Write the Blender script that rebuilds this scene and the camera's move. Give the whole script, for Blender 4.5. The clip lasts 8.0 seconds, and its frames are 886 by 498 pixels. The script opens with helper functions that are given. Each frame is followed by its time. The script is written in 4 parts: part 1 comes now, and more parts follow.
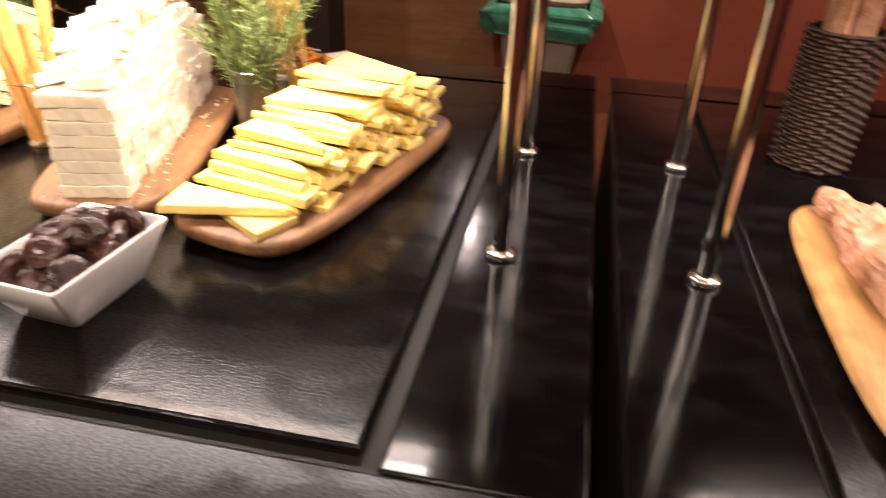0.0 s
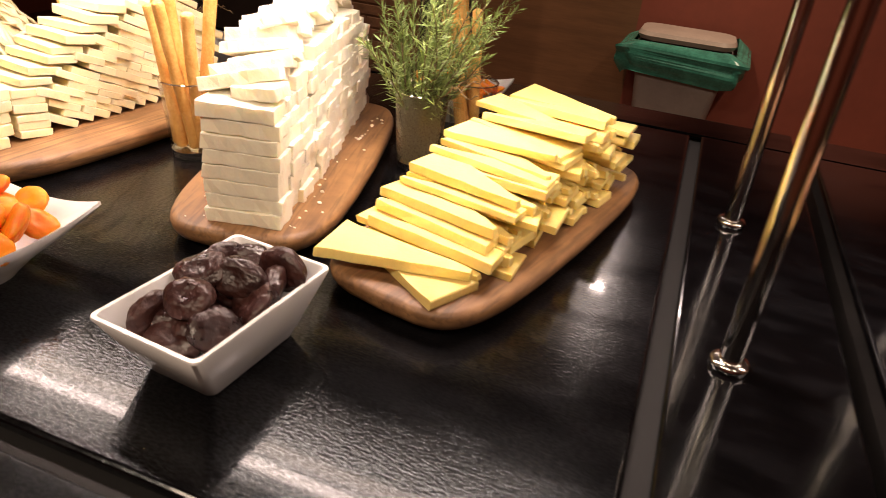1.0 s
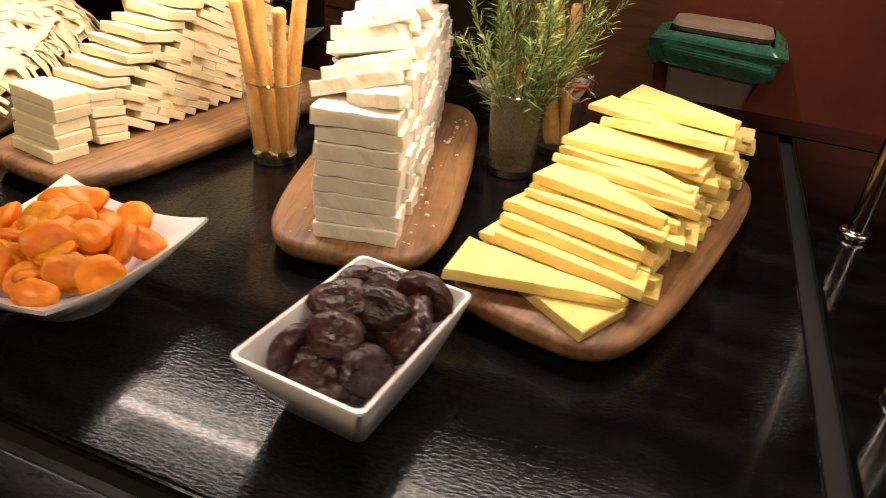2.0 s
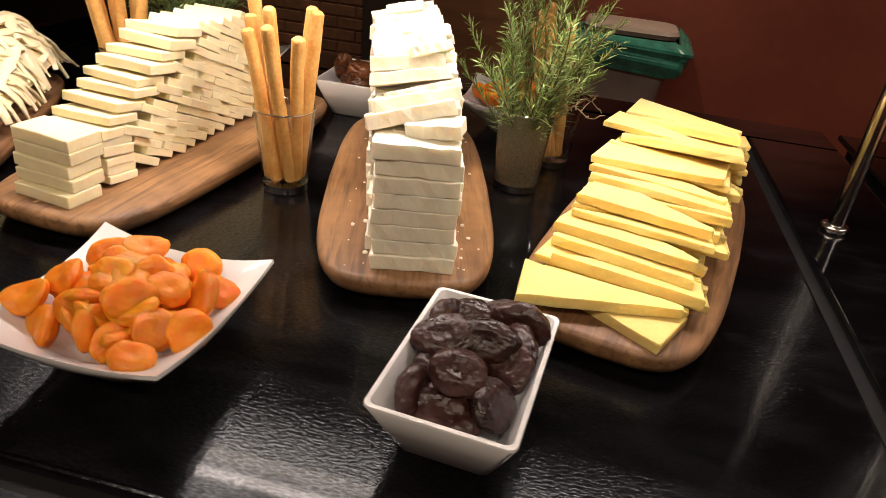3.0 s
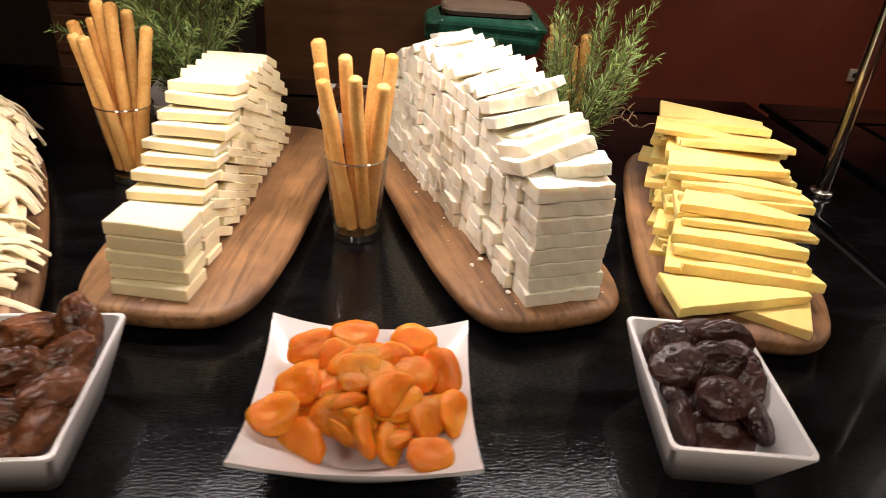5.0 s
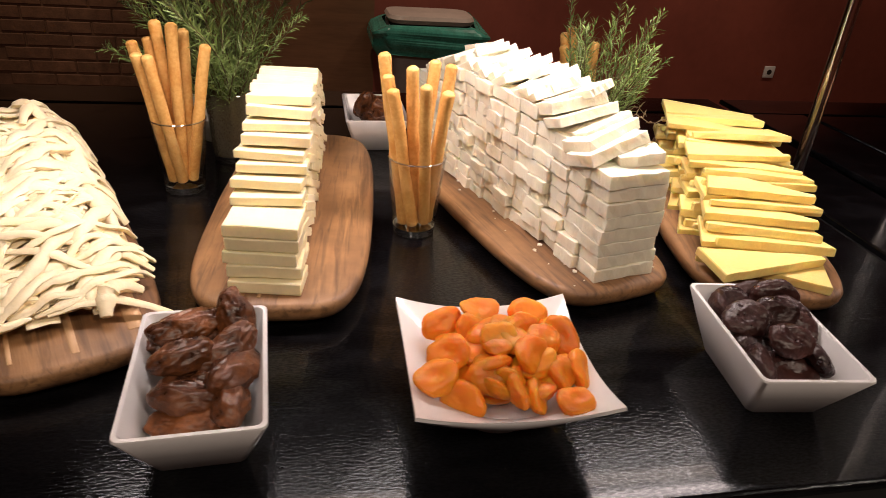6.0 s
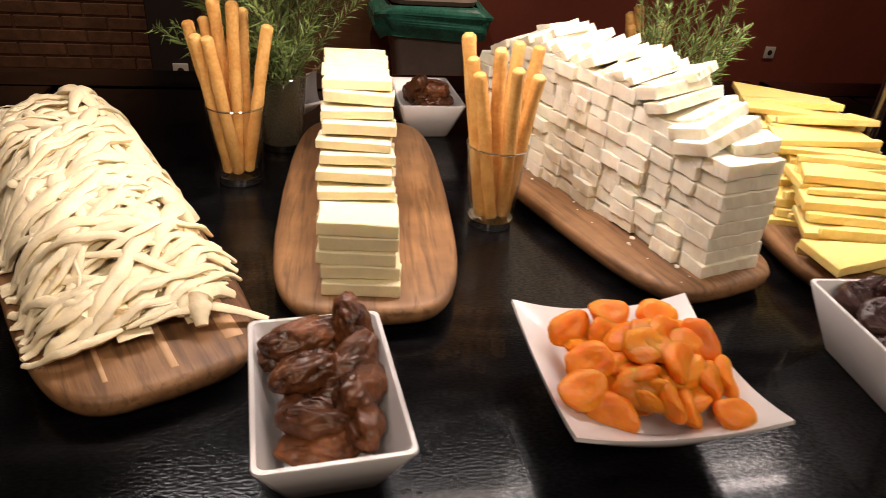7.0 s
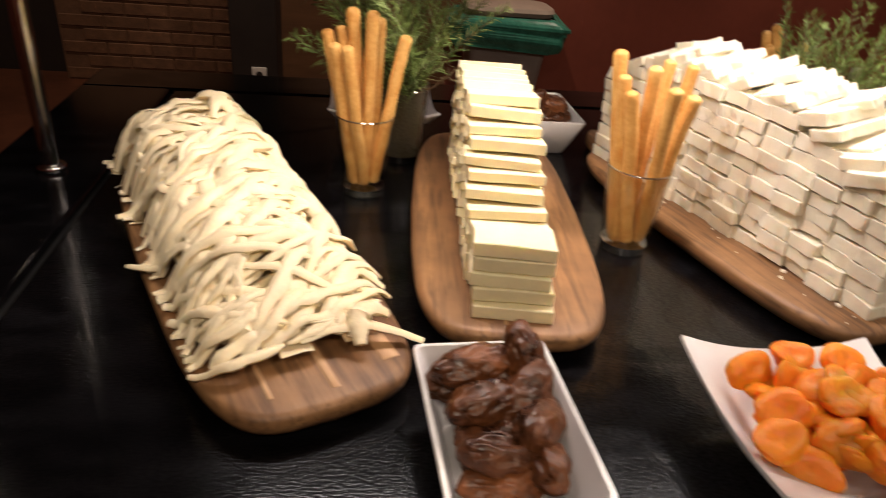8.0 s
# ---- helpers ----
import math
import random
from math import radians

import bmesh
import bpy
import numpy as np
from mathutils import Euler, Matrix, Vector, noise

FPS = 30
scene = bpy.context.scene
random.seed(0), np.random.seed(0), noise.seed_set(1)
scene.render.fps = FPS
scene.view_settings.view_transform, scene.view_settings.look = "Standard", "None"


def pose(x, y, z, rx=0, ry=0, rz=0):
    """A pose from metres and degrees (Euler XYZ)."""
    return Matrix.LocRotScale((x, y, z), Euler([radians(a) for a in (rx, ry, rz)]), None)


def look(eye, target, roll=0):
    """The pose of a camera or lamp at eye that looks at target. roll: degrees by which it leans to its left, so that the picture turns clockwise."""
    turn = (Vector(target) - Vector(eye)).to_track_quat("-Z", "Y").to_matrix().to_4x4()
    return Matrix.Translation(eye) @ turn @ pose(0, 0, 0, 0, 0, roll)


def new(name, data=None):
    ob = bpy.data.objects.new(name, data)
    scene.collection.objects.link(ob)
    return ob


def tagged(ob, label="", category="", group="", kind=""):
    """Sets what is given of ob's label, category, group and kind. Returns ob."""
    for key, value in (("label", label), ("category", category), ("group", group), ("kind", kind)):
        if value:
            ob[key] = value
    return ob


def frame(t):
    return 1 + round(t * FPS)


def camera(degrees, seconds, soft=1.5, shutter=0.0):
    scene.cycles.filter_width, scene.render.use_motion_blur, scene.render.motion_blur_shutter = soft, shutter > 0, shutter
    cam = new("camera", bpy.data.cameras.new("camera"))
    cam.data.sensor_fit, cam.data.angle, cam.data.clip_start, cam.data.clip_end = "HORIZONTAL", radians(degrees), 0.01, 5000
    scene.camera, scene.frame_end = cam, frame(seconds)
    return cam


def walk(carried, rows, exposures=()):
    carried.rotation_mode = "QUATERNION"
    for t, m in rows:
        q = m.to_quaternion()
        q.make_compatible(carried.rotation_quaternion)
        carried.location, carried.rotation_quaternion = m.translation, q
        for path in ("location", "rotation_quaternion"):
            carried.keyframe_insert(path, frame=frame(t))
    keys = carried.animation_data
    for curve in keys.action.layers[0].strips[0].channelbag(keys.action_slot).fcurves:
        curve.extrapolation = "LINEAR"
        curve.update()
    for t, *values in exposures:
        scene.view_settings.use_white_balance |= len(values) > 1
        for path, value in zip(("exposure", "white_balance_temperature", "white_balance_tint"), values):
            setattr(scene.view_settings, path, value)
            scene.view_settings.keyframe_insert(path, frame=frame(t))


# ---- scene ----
cam = camera(66.3, 8.0, 0.75, 0.5)
PATH = [
    (0, (0.026, -0.032, 1.321), (-0.283, 1.669, 0.316), 2.2),
    (0.3, (-0.044, -0.012, 1.31), (-0.455, 1.703, 0.368), 4.0),
    (0.5, (-0.075, 0.018, 1.299), (-0.56, 1.726, 0.378), 5.0),
    (1, (-0.135, 0.097, 1.283), (-0.682, 1.762, 0.319), 6.0),
    (1.5, (-0.185, 0.13, 1.272), (-0.801, 1.773, 0.312), 5.3),
    (2, (-0.271, 0.115, 1.268), (-0.828, 1.76, 0.278), 5.9),
    (3.5, (-0.49, 0.065, 1.289), (-0.648, 1.81, 0.323), 5.2),
    (4, (-0.577, 0.101, 1.285), (-0.619, 1.814, 0.254), 3.8),
    (4.5, (-0.641, 0.096, 1.3), (-0.593, 1.823, 0.293), 4.2),
    (6, (-0.902, 0.002, 1.327), (-0.529, 1.725, 0.382), 4.6),
    (6.5, (-0.953, 0.025, 1.314), (-0.551, 1.729, 0.346), 5.0),
    (7, (-1.014, 0.077, 1.306), (-0.594, 1.766, 0.32), 4.9),
    (7.5, (-1.047, 0.117, 1.301), (-0.658, 1.797, 0.287), 4.6),
    (8, (-1.11, 0.122, 1.297), (-0.828, 1.846, 0.322), 5.4),
]
walk(cam, [(t, look(eye, target, roll)) for t, eye, target, roll in PATH],
     [(0.0, 1.42, 6200, 20), (0.5, 1.03, 6250, 19), (1.0, 0.7, 6400, 20), (1.5, 0.5, 6450, 20), (2.0, 0.22, 6450, 17), (3.5, 0.1, 5750, 13), (4.5, 0.0, 5700, 13), (6.0, 0.0, 5850, 18), (8.0, -0.02, 5950, 15)])

# ---- world and lamps ----
world = bpy.data.worlds.new("world")
scene.world = world
world.use_nodes = True
world.node_tree.nodes["Background"].inputs[0].default_value = (1.0, 0.72, 0.5, 1)
world.node_tree.nodes["Background"].inputs[1].default_value = 0.02

TOP = 0.90            # height of the buffet tops
LAMP_Y, LAMP_Z = 0.79, 1.44


def area_lamp(name, size_x, size_y, watts, colour, m):
    data = bpy.data.lights.new(name, "AREA")
    data.shape, data.size, data.size_y = "RECTANGLE", size_x, size_y
    data.energy, data.color = watts, colour
    ob = new(name, data)
    ob.matrix_world = m
    return ob


WARM = (1.0, 0.805, 0.655)
area_lamp("strip_lamp", 1.12, 0.05, 9.1, WARM, pose(-0.70, LAMP_Y, LAMP_Z))
area_lamp("strip_lamp", 1.25, 0.05, 7.0, WARM, pose(0.95, LAMP_Y, LAMP_Z))
ROOM = (1.0, 0.76, 0.52)
# Unseen fill lamps, added behind the viewpoint to brighten the front faces.
for lx, ly, watts in ((-0.2, -0.9, 15.5), (-1.5, -1.0, 16.5), (1.3, -0.9, 9.0)):
    area_lamp("fill_lamp", 0.3, 0.3, watts, (1.0, 0.785, 0.54), pose(lx, ly, 2.745))
area_lamp("pendant_lamp", 0.035, 0.035, 1.0, WARM, pose(-0.225, 1.755, 1.462))


def wall_fill_spot(eye, target, watts):
    """An unseen spot just under the ceiling, added to brighten the far wall."""
    data = bpy.data.lights.new("wall_fill_spot", "SPOT")
    data.energy, data.color, data.spot_size, data.spot_blend, data.shadow_soft_size = watts, ROOM, radians(76), 0.6, 0.04
    new("wall_fill_spot", data).matrix_world = look(eye, target)


wall_fill_spot((-0.95, 3.5, 2.74), (-0.8, 4.4, 0.5), 58.0)
wall_fill_spot((0.9, 3.4, 2.74), (0.9, 4.4, 0.4), 54.0)
wall_fill_spot((2.5, 3.4, 2.74), (2.5, 4.4, 0.4), 40.0)
wall_fill_spot((-2.5, 3.5, 2.74), (-2.4, 4.4, 0.4), 50.0)


# ---- materials ----
def material(name, colour, rough=0.5, metal=0.0, vary=0.15, scale=40.0, bump=0.0, bump_scale=200.0, sss=0.0,
             sss_radius=(0.01, 0.006, 0.003), stretch=(1, 1, 1), second=None, coat=0.0, island=0.0, rough_vary=0.0):
    """Principled surface with mottling at two scales, fine relief and a tone of its own per piece."""
    m = bpy.data.materials.new(name)
    m.use_nodes = True
    nt = m.node_tree
    b = nt.nodes["Principled BSDF"]
    b.inputs["Roughness"].default_value, b.inputs["Metallic"].default_value = rough, metal
    b.inputs["Coat Weight"].default_value = coat
    b.inputs["Coat Roughness"].default_value = 0.15
    if sss:
        b.inputs["Subsurface Weight"].default_value = sss
        b.inputs["Subsurface Radius"].default_value = sss_radius
        b.inputs["Subsurface Scale"].default_value = 1.0
    co = nt.nodes.new("ShaderNodeTexCoord")
    mp = nt.nodes.new("ShaderNodeMapping")
    mp.inputs["Scale"].default_value = stretch
    info = nt.nodes.new("ShaderNodeObjectInfo")
    shift = nt.nodes.new("ShaderNodeVectorMath")
    shift.operation = "MULTIPLY_ADD"
    nt.links.new(info.outputs["Random"], shift.inputs[0])
    shift.inputs[1].default_value = (7.3, 3.1, 5.7)
    nt.links.new(co.outputs["Object"], shift.inputs[2])
    nt.links.new(shift.outputs[0], mp.inputs[0])
    big, small = nt.nodes.new("ShaderNodeTexNoise"), nt.nodes.new("ShaderNodeTexNoise")
    big.inputs["Scale"].default_value, small.inputs["Scale"].default_value = scale, scale * 6
    big.inputs["Detail"].default_value = 4
    for n in (big, small):
        nt.links.new(mp.outputs[0], n.inputs["Vector"])
    mixn = nt.nodes.new("ShaderNodeMix")
    mixn.inputs[0].default_value = 0.35
    nt.links.new(big.outputs["Fac"], mixn.inputs[2])
    nt.links.new(small.outputs["Fac"], mixn.inputs[3])
    ramp = nt.nodes.new("ShaderNodeValToRGB")
    c = Vector(colour)
    c2 = Vector(second) if second else c * (1 - vary)
    c1 = c if second else c * (1 + vary * 0.6)
    ramp.color_ramp.elements[0].position, ramp.color_ramp.elements[1].position = 0.36, 0.64
    ramp.color_ramp.elements[0].color = (*c2, 1)
    ramp.color_ramp.elements[1].color = (*[min(v, 0.95) for v in c1], 1)
    nt.links.new(mixn.outputs[0], ramp.inputs[0])
    out = ramp.outputs[0]
    if island:
        hsv = nt.nodes.new("ShaderNodeHueSaturation")
        mr = nt.nodes.new("ShaderNodeMapRange")
        mr.inputs[3].default_value, mr.inputs[4].default_value = 1 - island, 1 + island * 0.5
        nt.links.new(info.outputs["Random"], mr.inputs[0])
        nt.links.new(mr.outputs[0], hsv.inputs["Value"])
        nt.links.new(out, hsv.inputs["Color"])
        out = hsv.outputs[0]
    nt.links.new(out, b.inputs["Base Color"])
    if rough_vary:
        rr = nt.nodes.new("ShaderNodeMapRange")
        rr.inputs[1].default_value, rr.inputs[2].default_value = 0.35, 0.65
        rr.inputs[3].default_value, rr.inputs[4].default_value = rough - rough_vary, rough + rough_vary
        nt.links.new(mixn.outputs[0], rr.inputs[0])
        nt.links.new(rr.outputs[0], b.inputs["Roughness"])
    if bump:
        tex = nt.nodes.new("ShaderNodeTexNoise")
        tex.inputs["Scale"].default_value, tex.inputs["Detail"].default_value = bump_scale, 3
        nt.links.new(mp.outputs[0], tex.inputs["Vector"])
        bp = nt.nodes.new("ShaderNodeBump")
        bp.inputs["Strength"].default_value, bp.inputs["Distance"].default_value = bump, 0.002
        nt.links.new(tex.outputs["Fac"], bp.inputs["Height"])
        nt.links.new(bp.outputs[0], b.inputs["Normal"])
    return m


def glass_material(name, clear, haze, haze_colour, low=0.07, high=0.9):
    """Thin glass: clear or hazy in the body, mirror-like at grazing angles."""
    m = bpy.data.materials.new(name)
    m.use_nodes = True
    nt = m.node_tree
    nt.nodes.remove(nt.nodes["Principled BSDF"])
    out = nt.nodes["Material Output"]
    tr, gl, df = nt.nodes.new("ShaderNodeBsdfTransparent"), nt.nodes.new("ShaderNodeBsdfGlossy"), nt.nodes.new("ShaderNodeBsdfTranslucent")
    tr.inputs[0].default_value = (*clear, 1)
    df.inputs[0].default_value = (*haze_colour, 1)
    gl.inputs["Roughness"].default_value = 0.03
    m1, m2, fr = nt.nodes.new("ShaderNodeMixShader"), nt.nodes.new("ShaderNodeMixShader"), nt.nodes.new("ShaderNodeLayerWeight")
    fr.inputs[0].default_value = 0.35
    gloss = nt.nodes.new("ShaderNodeMapRange")
    gloss.inputs[1].default_value, gloss.inputs[2].default_value, gloss.inputs[3].default_value, gloss.inputs[4].default_value = 0.2, 1.0, low, high
    nt.links.new(fr.outputs["Facing"], gloss.inputs[0])
    m1.inputs[0].default_value = haze
    if haze:
        tex = nt.nodes.new("ShaderNodeTexNoise")
        tex.inputs["Scale"].default_value = 35
        mr = nt.nodes.new("ShaderNodeMapRange")
        mr.inputs[3].default_value, mr.inputs[4].default_value = haze * 0.6, haze * 1.4
        nt.links.new(tex.outputs["Fac"], mr.inputs[0])
        nt.links.new(mr.outputs[0], m1.inputs[0])
    nt.links.new(tr.outputs[0], m1.inputs[1])
    nt.links.new(df.outputs[0], m1.inputs[2])
    nt.links.new(gloss.outputs[0], m2.inputs[0])
    nt.links.new(m1.outputs[0], m2.inputs[1])
    nt.links.new(gl.outputs[0], m2.inputs[2])
    nt.links.new(m2.outputs[0], out.inputs[0])
    return m


def top_material(name, low, high, coat, relief, shine=0.22):
    """Black polished stone-like top, brushed in places by years of wiping."""
    m = bpy.data.materials.new(name)
    m.use_nodes = True
    nt = m.node_tree
    b = nt.nodes["Principled BSDF"]
    co, mp = nt.nodes.new("ShaderNodeTexCoord"), nt.nodes.new("ShaderNodeMapping")
    mp.inputs["Scale"].default_value = (0.45, 1, 1)
    nt.links.new(co.outputs["Object"], mp.inputs[0])
    wear, grain, streak = [nt.nodes.new("ShaderNodeTexNoise") for _ in range(3)]
    wear.inputs["Scale"].default_value, wear.inputs["Detail"].default_value = 7, 10
    grain.inputs["Scale"].default_value, grain.inputs["Detail"].default_value = 430, 2
    streak.inputs["Scale"].default_value, streak.inputs["Detail"].default_value = 34, 5
    for n in (wear, grain, streak):
        nt.links.new(mp.outputs[0], n.inputs["Vector"])
    rr = nt.nodes.new("ShaderNodeMapRange")
    rr.inputs[1].default_value, rr.inputs[2].default_value = 0.36, 0.68
    rr.inputs[3].default_value, rr.inputs[4].default_value = low, high
    nt.links.new(wear.outputs["Fac"], rr.inputs[0])
    nt.links.new(rr.outputs[0], b.inputs["Roughness"])
    ramp = nt.nodes.new("ShaderNodeValToRGB")
    ramp.color_ramp.elements[0].position, ramp.color_ramp.elements[1].position = 0.45, 0.72
    ramp.color_ramp.elements[0].color, ramp.color_ramp.elements[1].color = (0.002, 0.002, 0.0024, 1), (0.006, 0.006, 0.007, 1)
    nt.links.new(streak.outputs["Fac"], ramp.inputs[0])
    nt.links.new(ramp.outputs[0], b.inputs["Base Color"])
    rub = nt.nodes.new("ShaderNodeTexNoise")
    rub.inputs["Scale"].default_value, rub.inputs["Detail"].default_value, rub.inputs["Distortion"].default_value = 11, 6, 0.6
    nt.links.new(mp.outputs[0], rub.inputs["Vector"])
    polish = nt.nodes.new("ShaderNodeMapRange")
    polish.inputs[1].default_value, polish.inputs[2].default_value = 0.42, 0.48
    polish.inputs[3].default_value, polish.inputs[4].default_value = shine * 0.45, shine
    nt.links.new(rub.outputs["Fac"], polish.inputs[0])
    grit = nt.nodes.new("ShaderNodeMapRange")
    grit.inputs[1].default_value, grit.inputs[2].default_value, grit.inputs[3].default_value, grit.inputs[4].default_value = 0.38, 0.62, 1 - relief * 1.6, 1 + relief * 1.6
    nt.links.new(grain.outputs["Fac"], grit.inputs[0])
    spec = nt.nodes.new("ShaderNodeMath")
    spec.operation = "MULTIPLY"
    nt.links.new(polish.outputs[0], spec.inputs[0])
    nt.links.new(grit.outputs[0], spec.inputs[1])
    nt.links.new(spec.outputs[0], b.inputs["Specular IOR Level"])
    b.inputs["Specular Tint"].default_value = (0.8, 0.92, 1.0, 1)
    b.inputs["Coat Weight"].default_value = coat
    b.inputs["Coat Roughness"].default_value = 0.06
    addn = nt.nodes.new("ShaderNodeMath")
    addn.operation = "MULTIPLY_ADD"
    nt.links.new(streak.outputs["Fac"], addn.inputs[0])
    addn.inputs[1].default_value = 0.04
    nt.links.new(grain.outputs["Fac"], addn.inputs[2])
    bp = nt.nodes.new("ShaderNodeBump")
    bp.inputs["Strength"].default_value, bp.inputs["Distance"].default_value = relief, 0.001
    nt.links.new(addn.outputs[0], bp.inputs["Height"])
    nt.links.new(bp.outputs[0], b.inputs["Normal"])
    return m


def wood_material(name, light, dark, vein):
    """Wavy long grain with darker veins and a few knots."""
    m = bpy.data.materials.new(name)
    m.use_nodes = True
    nt = m.node_tree
    b = nt.nodes["Principled BSDF"]
    b.inputs["Roughness"].default_value = 0.5
    co, info, mp = nt.nodes.new("ShaderNodeTexCoord"), nt.nodes.new("ShaderNodeObjectInfo"), nt.nodes.new("ShaderNodeMapping")
    shift = nt.nodes.new("ShaderNodeVectorMath")
    shift.operation = "MULTIPLY_ADD"
    nt.links.new(info.outputs["Random"], shift.inputs[0])
    shift.inputs[1].default_value = (3.3, 5.1, 1.7)
    nt.links.new(co.outputs["Object"], shift.inputs[2])
    nt.links.new(shift.outputs[0], mp.inputs[0])
    mp.inputs["Scale"].default_value = (1, 0.07, 1)
    broad, veins, pores, wear = [nt.nodes.new("ShaderNodeTexNoise") for _ in range(4)]
    for n, sc, det, dist in ((broad, 26, 4, 0.5), (veins, 150, 5, 0.6), (pores, 520, 2, 0)):
        n.inputs["Scale"].default_value, n.inputs["Detail"].default_value, n.inputs["Distortion"].default_value = sc, det, dist
        nt.links.new(mp.outputs[0], n.inputs["Vector"])
    wear.inputs["Scale"].default_value, wear.inputs["Detail"].default_value = 28, 5
    nt.links.new(shift.outputs[0], wear.inputs["Vector"])
    ramp = nt.nodes.new("ShaderNodeValToRGB")
    ramp.color_ramp.elements[0].position, ramp.color_ramp.elements[1].position = 0.34, 0.66
    ramp.color_ramp.elements[0].color, ramp.color_ramp.elements[1].color = (*dark, 1), (*light, 1)
    nt.links.new(broad.outputs["Fac"], ramp.inputs[0])
    vr = nt.nodes.new("ShaderNodeMapRange")
    vr.inputs[1].default_value, vr.inputs[2].default_value, vr.inputs[3].default_value, vr.inputs[4].default_value = 0.48, 0.68, 0.0, 0.55
    nt.links.new(veins.outputs["Fac"], vr.inputs[0])
    mix = nt.nodes.new("ShaderNodeMix")
    mix.data_type = "RGBA"
    nt.links.new(vr.outputs[0], mix.inputs[0])
    nt.links.new(ramp.outputs[0], mix.inputs[6])
    mix.inputs[7].default_value = (*vein, 1)
    hsv = nt.nodes.new("ShaderNodeHueSaturation")
    hr = nt.nodes.new("ShaderNodeMapRange")
    hr.inputs[1].default_value, hr.inputs[2].default_value, hr.inputs[3].default_value, hr.inputs[4].default_value = 0.3, 0.7, 0.8, 1.18
    nt.links.new(wear.outputs["Fac"], hr.inputs[0])
    nt.links.new(hr.outputs[0], hsv.inputs["Value"])
    nt.links.new(mix.outputs[2], hsv.inputs["Color"])
    nt.links.new(hsv.outputs[0], b.inputs["Base Color"])
    bp = nt.nodes.new("ShaderNodeBump")
    bp.inputs["Strength"].default_value, bp.inputs["Distance"].default_value = 0.25, 0.001
    nt.links.new(pores.outputs["Fac"], bp.inputs["Height"])
    nt.links.new(bp.outputs[0], b.inputs["Normal"])
    return m


M_TOP = top_material("black_worn_top", 0.12, 0.24, 0.16, 0.28, 0.29)
M_FRONT = top_material("black_dull_border", 0.24, 0.36, 0.06, 0.18, 0.55)
M_BORDER = top_material("black_polished_border", 0.10, 0.2, 0.2, 0.08, 0.18)
M_BODY = material("dark_cabinet", (0.02, 0.018, 0.017), 0.5, vary=0.3, scale=8)
M_GROOVE = material("groove_black", (0.006, 0.006, 0.006), 0.6)
M_CHROME = material("polished_steel", (0.62, 0.6, 0.56), 0.13, metal=1.0, vary=0.05, scale=30, bump=0.03)
M_WOOD = wood_material("acacia_wood", (0.36, 0.195, 0.08), (0.175, 0.088, 0.037), (0.04, 0.02, 0.011))
M_WOOD_PALE = wood_material("pale_wood", (0.55, 0.33, 0.12), (0.4, 0.21, 0.07), (0.3, 0.15, 0.05))
M_SAP = material("sapwood", (0.62, 0.4, 0.2), 0.5, scale=6, second=(0.45, 0.26, 0.12), stretch=(8, 1, 4))
M_PORCELAIN = material("white_porcelain", (0.8, 0.8, 0.8), 0.16, vary=0.03, scale=12, coat=0.3)
M_KASH = material("pale_yellow_cheese", (0.92, 0.825, 0.53), 0.42, vary=0.05, scale=60, bump=0.12, bump_scale=160, sss=0.35, sss_radius=(0.008, 0.0065, 0.004), island=0.08)
M_FETA = material("white_cheese", (0.94, 0.88, 0.71), 0.6, vary=0.04, scale=60, bump=0.25, bump_scale=220, sss=0.55, sss_radius=(0.007, 0.006, 0.005), island=0.07)
M_YELLOW = material("yellow_cheese", (0.94, 0.73, 0.25), 0.45, vary=0.07, scale=35, bump=0.2, bump_scale=300, sss=0.4, sss_radius=(0.008, 0.006, 0.003), island=0.14)
M_STRING = material("string_cheese", (0.92, 0.80, 0.53), 0.4, vary=0.06, scale=50, bump=0.3, bump_scale=200, sss=0.25, sss_radius=(0.005, 0.004, 0.003), island=0.08)
M_APRICOT = material("dried_apricot_orange", (0.91, 0.32, 0.004), 0.46, scale=12, second=(0.82, 0.23, 0.002), bump=0.2, bump_scale=150, sss=0.85, sss_radius=(0.016, 0.007, 0.002), island=0.22)
M_DARK = material("dried_apricot_brown", (0.058, 0.019, 0.014), 0.36, scale=40, second=(0.018, 0.007, 0.007), bump=0.55, bump_scale=170, island=0.35, rough_vary=0.12)
M_DATE = material("dried_date_brown", (0.23, 0.08, 0.022), 0.34, scale=30, second=(0.03, 0.011, 0.006), bump=0.8, bump_scale=120, island=0.35, rough_vary=0.1)
M_STICK = material("baked_breadstick", (0.82, 0.51, 0.16), 0.55, scale=38, second=(0.63, 0.31, 0.065), bump=0.4, bump_scale=300, island=0.15)
M_GLASS = glass_material("clear_glass", (0.98, 0.985, 0.98), 0.0, (1, 1, 1), 0.025, 0.55)
M_FOOT = glass_material("thick_glass", (0.95, 0.97, 0.96), 0.12, (0.95, 0.96, 0.96), 0.65, 0.95)
M_FROST = glass_material("cloudy_glass", (0.86, 0.85, 0.78), 0.34, (0.78, 0.74, 0.6))
M_NEEDLE = material("rosemary_green", (0.25, 0.36, 0.10), 0.4, vary=0.4, scale=50, island=0.3)
M_STEM = material("rosemary_stem", (0.12, 0.085, 0.04), 0.7, vary=0.3, scale=60)
M_DRY = material("dry_stem", (0.25, 0.17, 0.08), 0.7, vary=0.3, scale=60)
M_RED = material("red_wall_paint", (0.25, 0.06, 0.034), 0.6, vary=0.12, scale=3, bump=0.15, bump_scale=60)
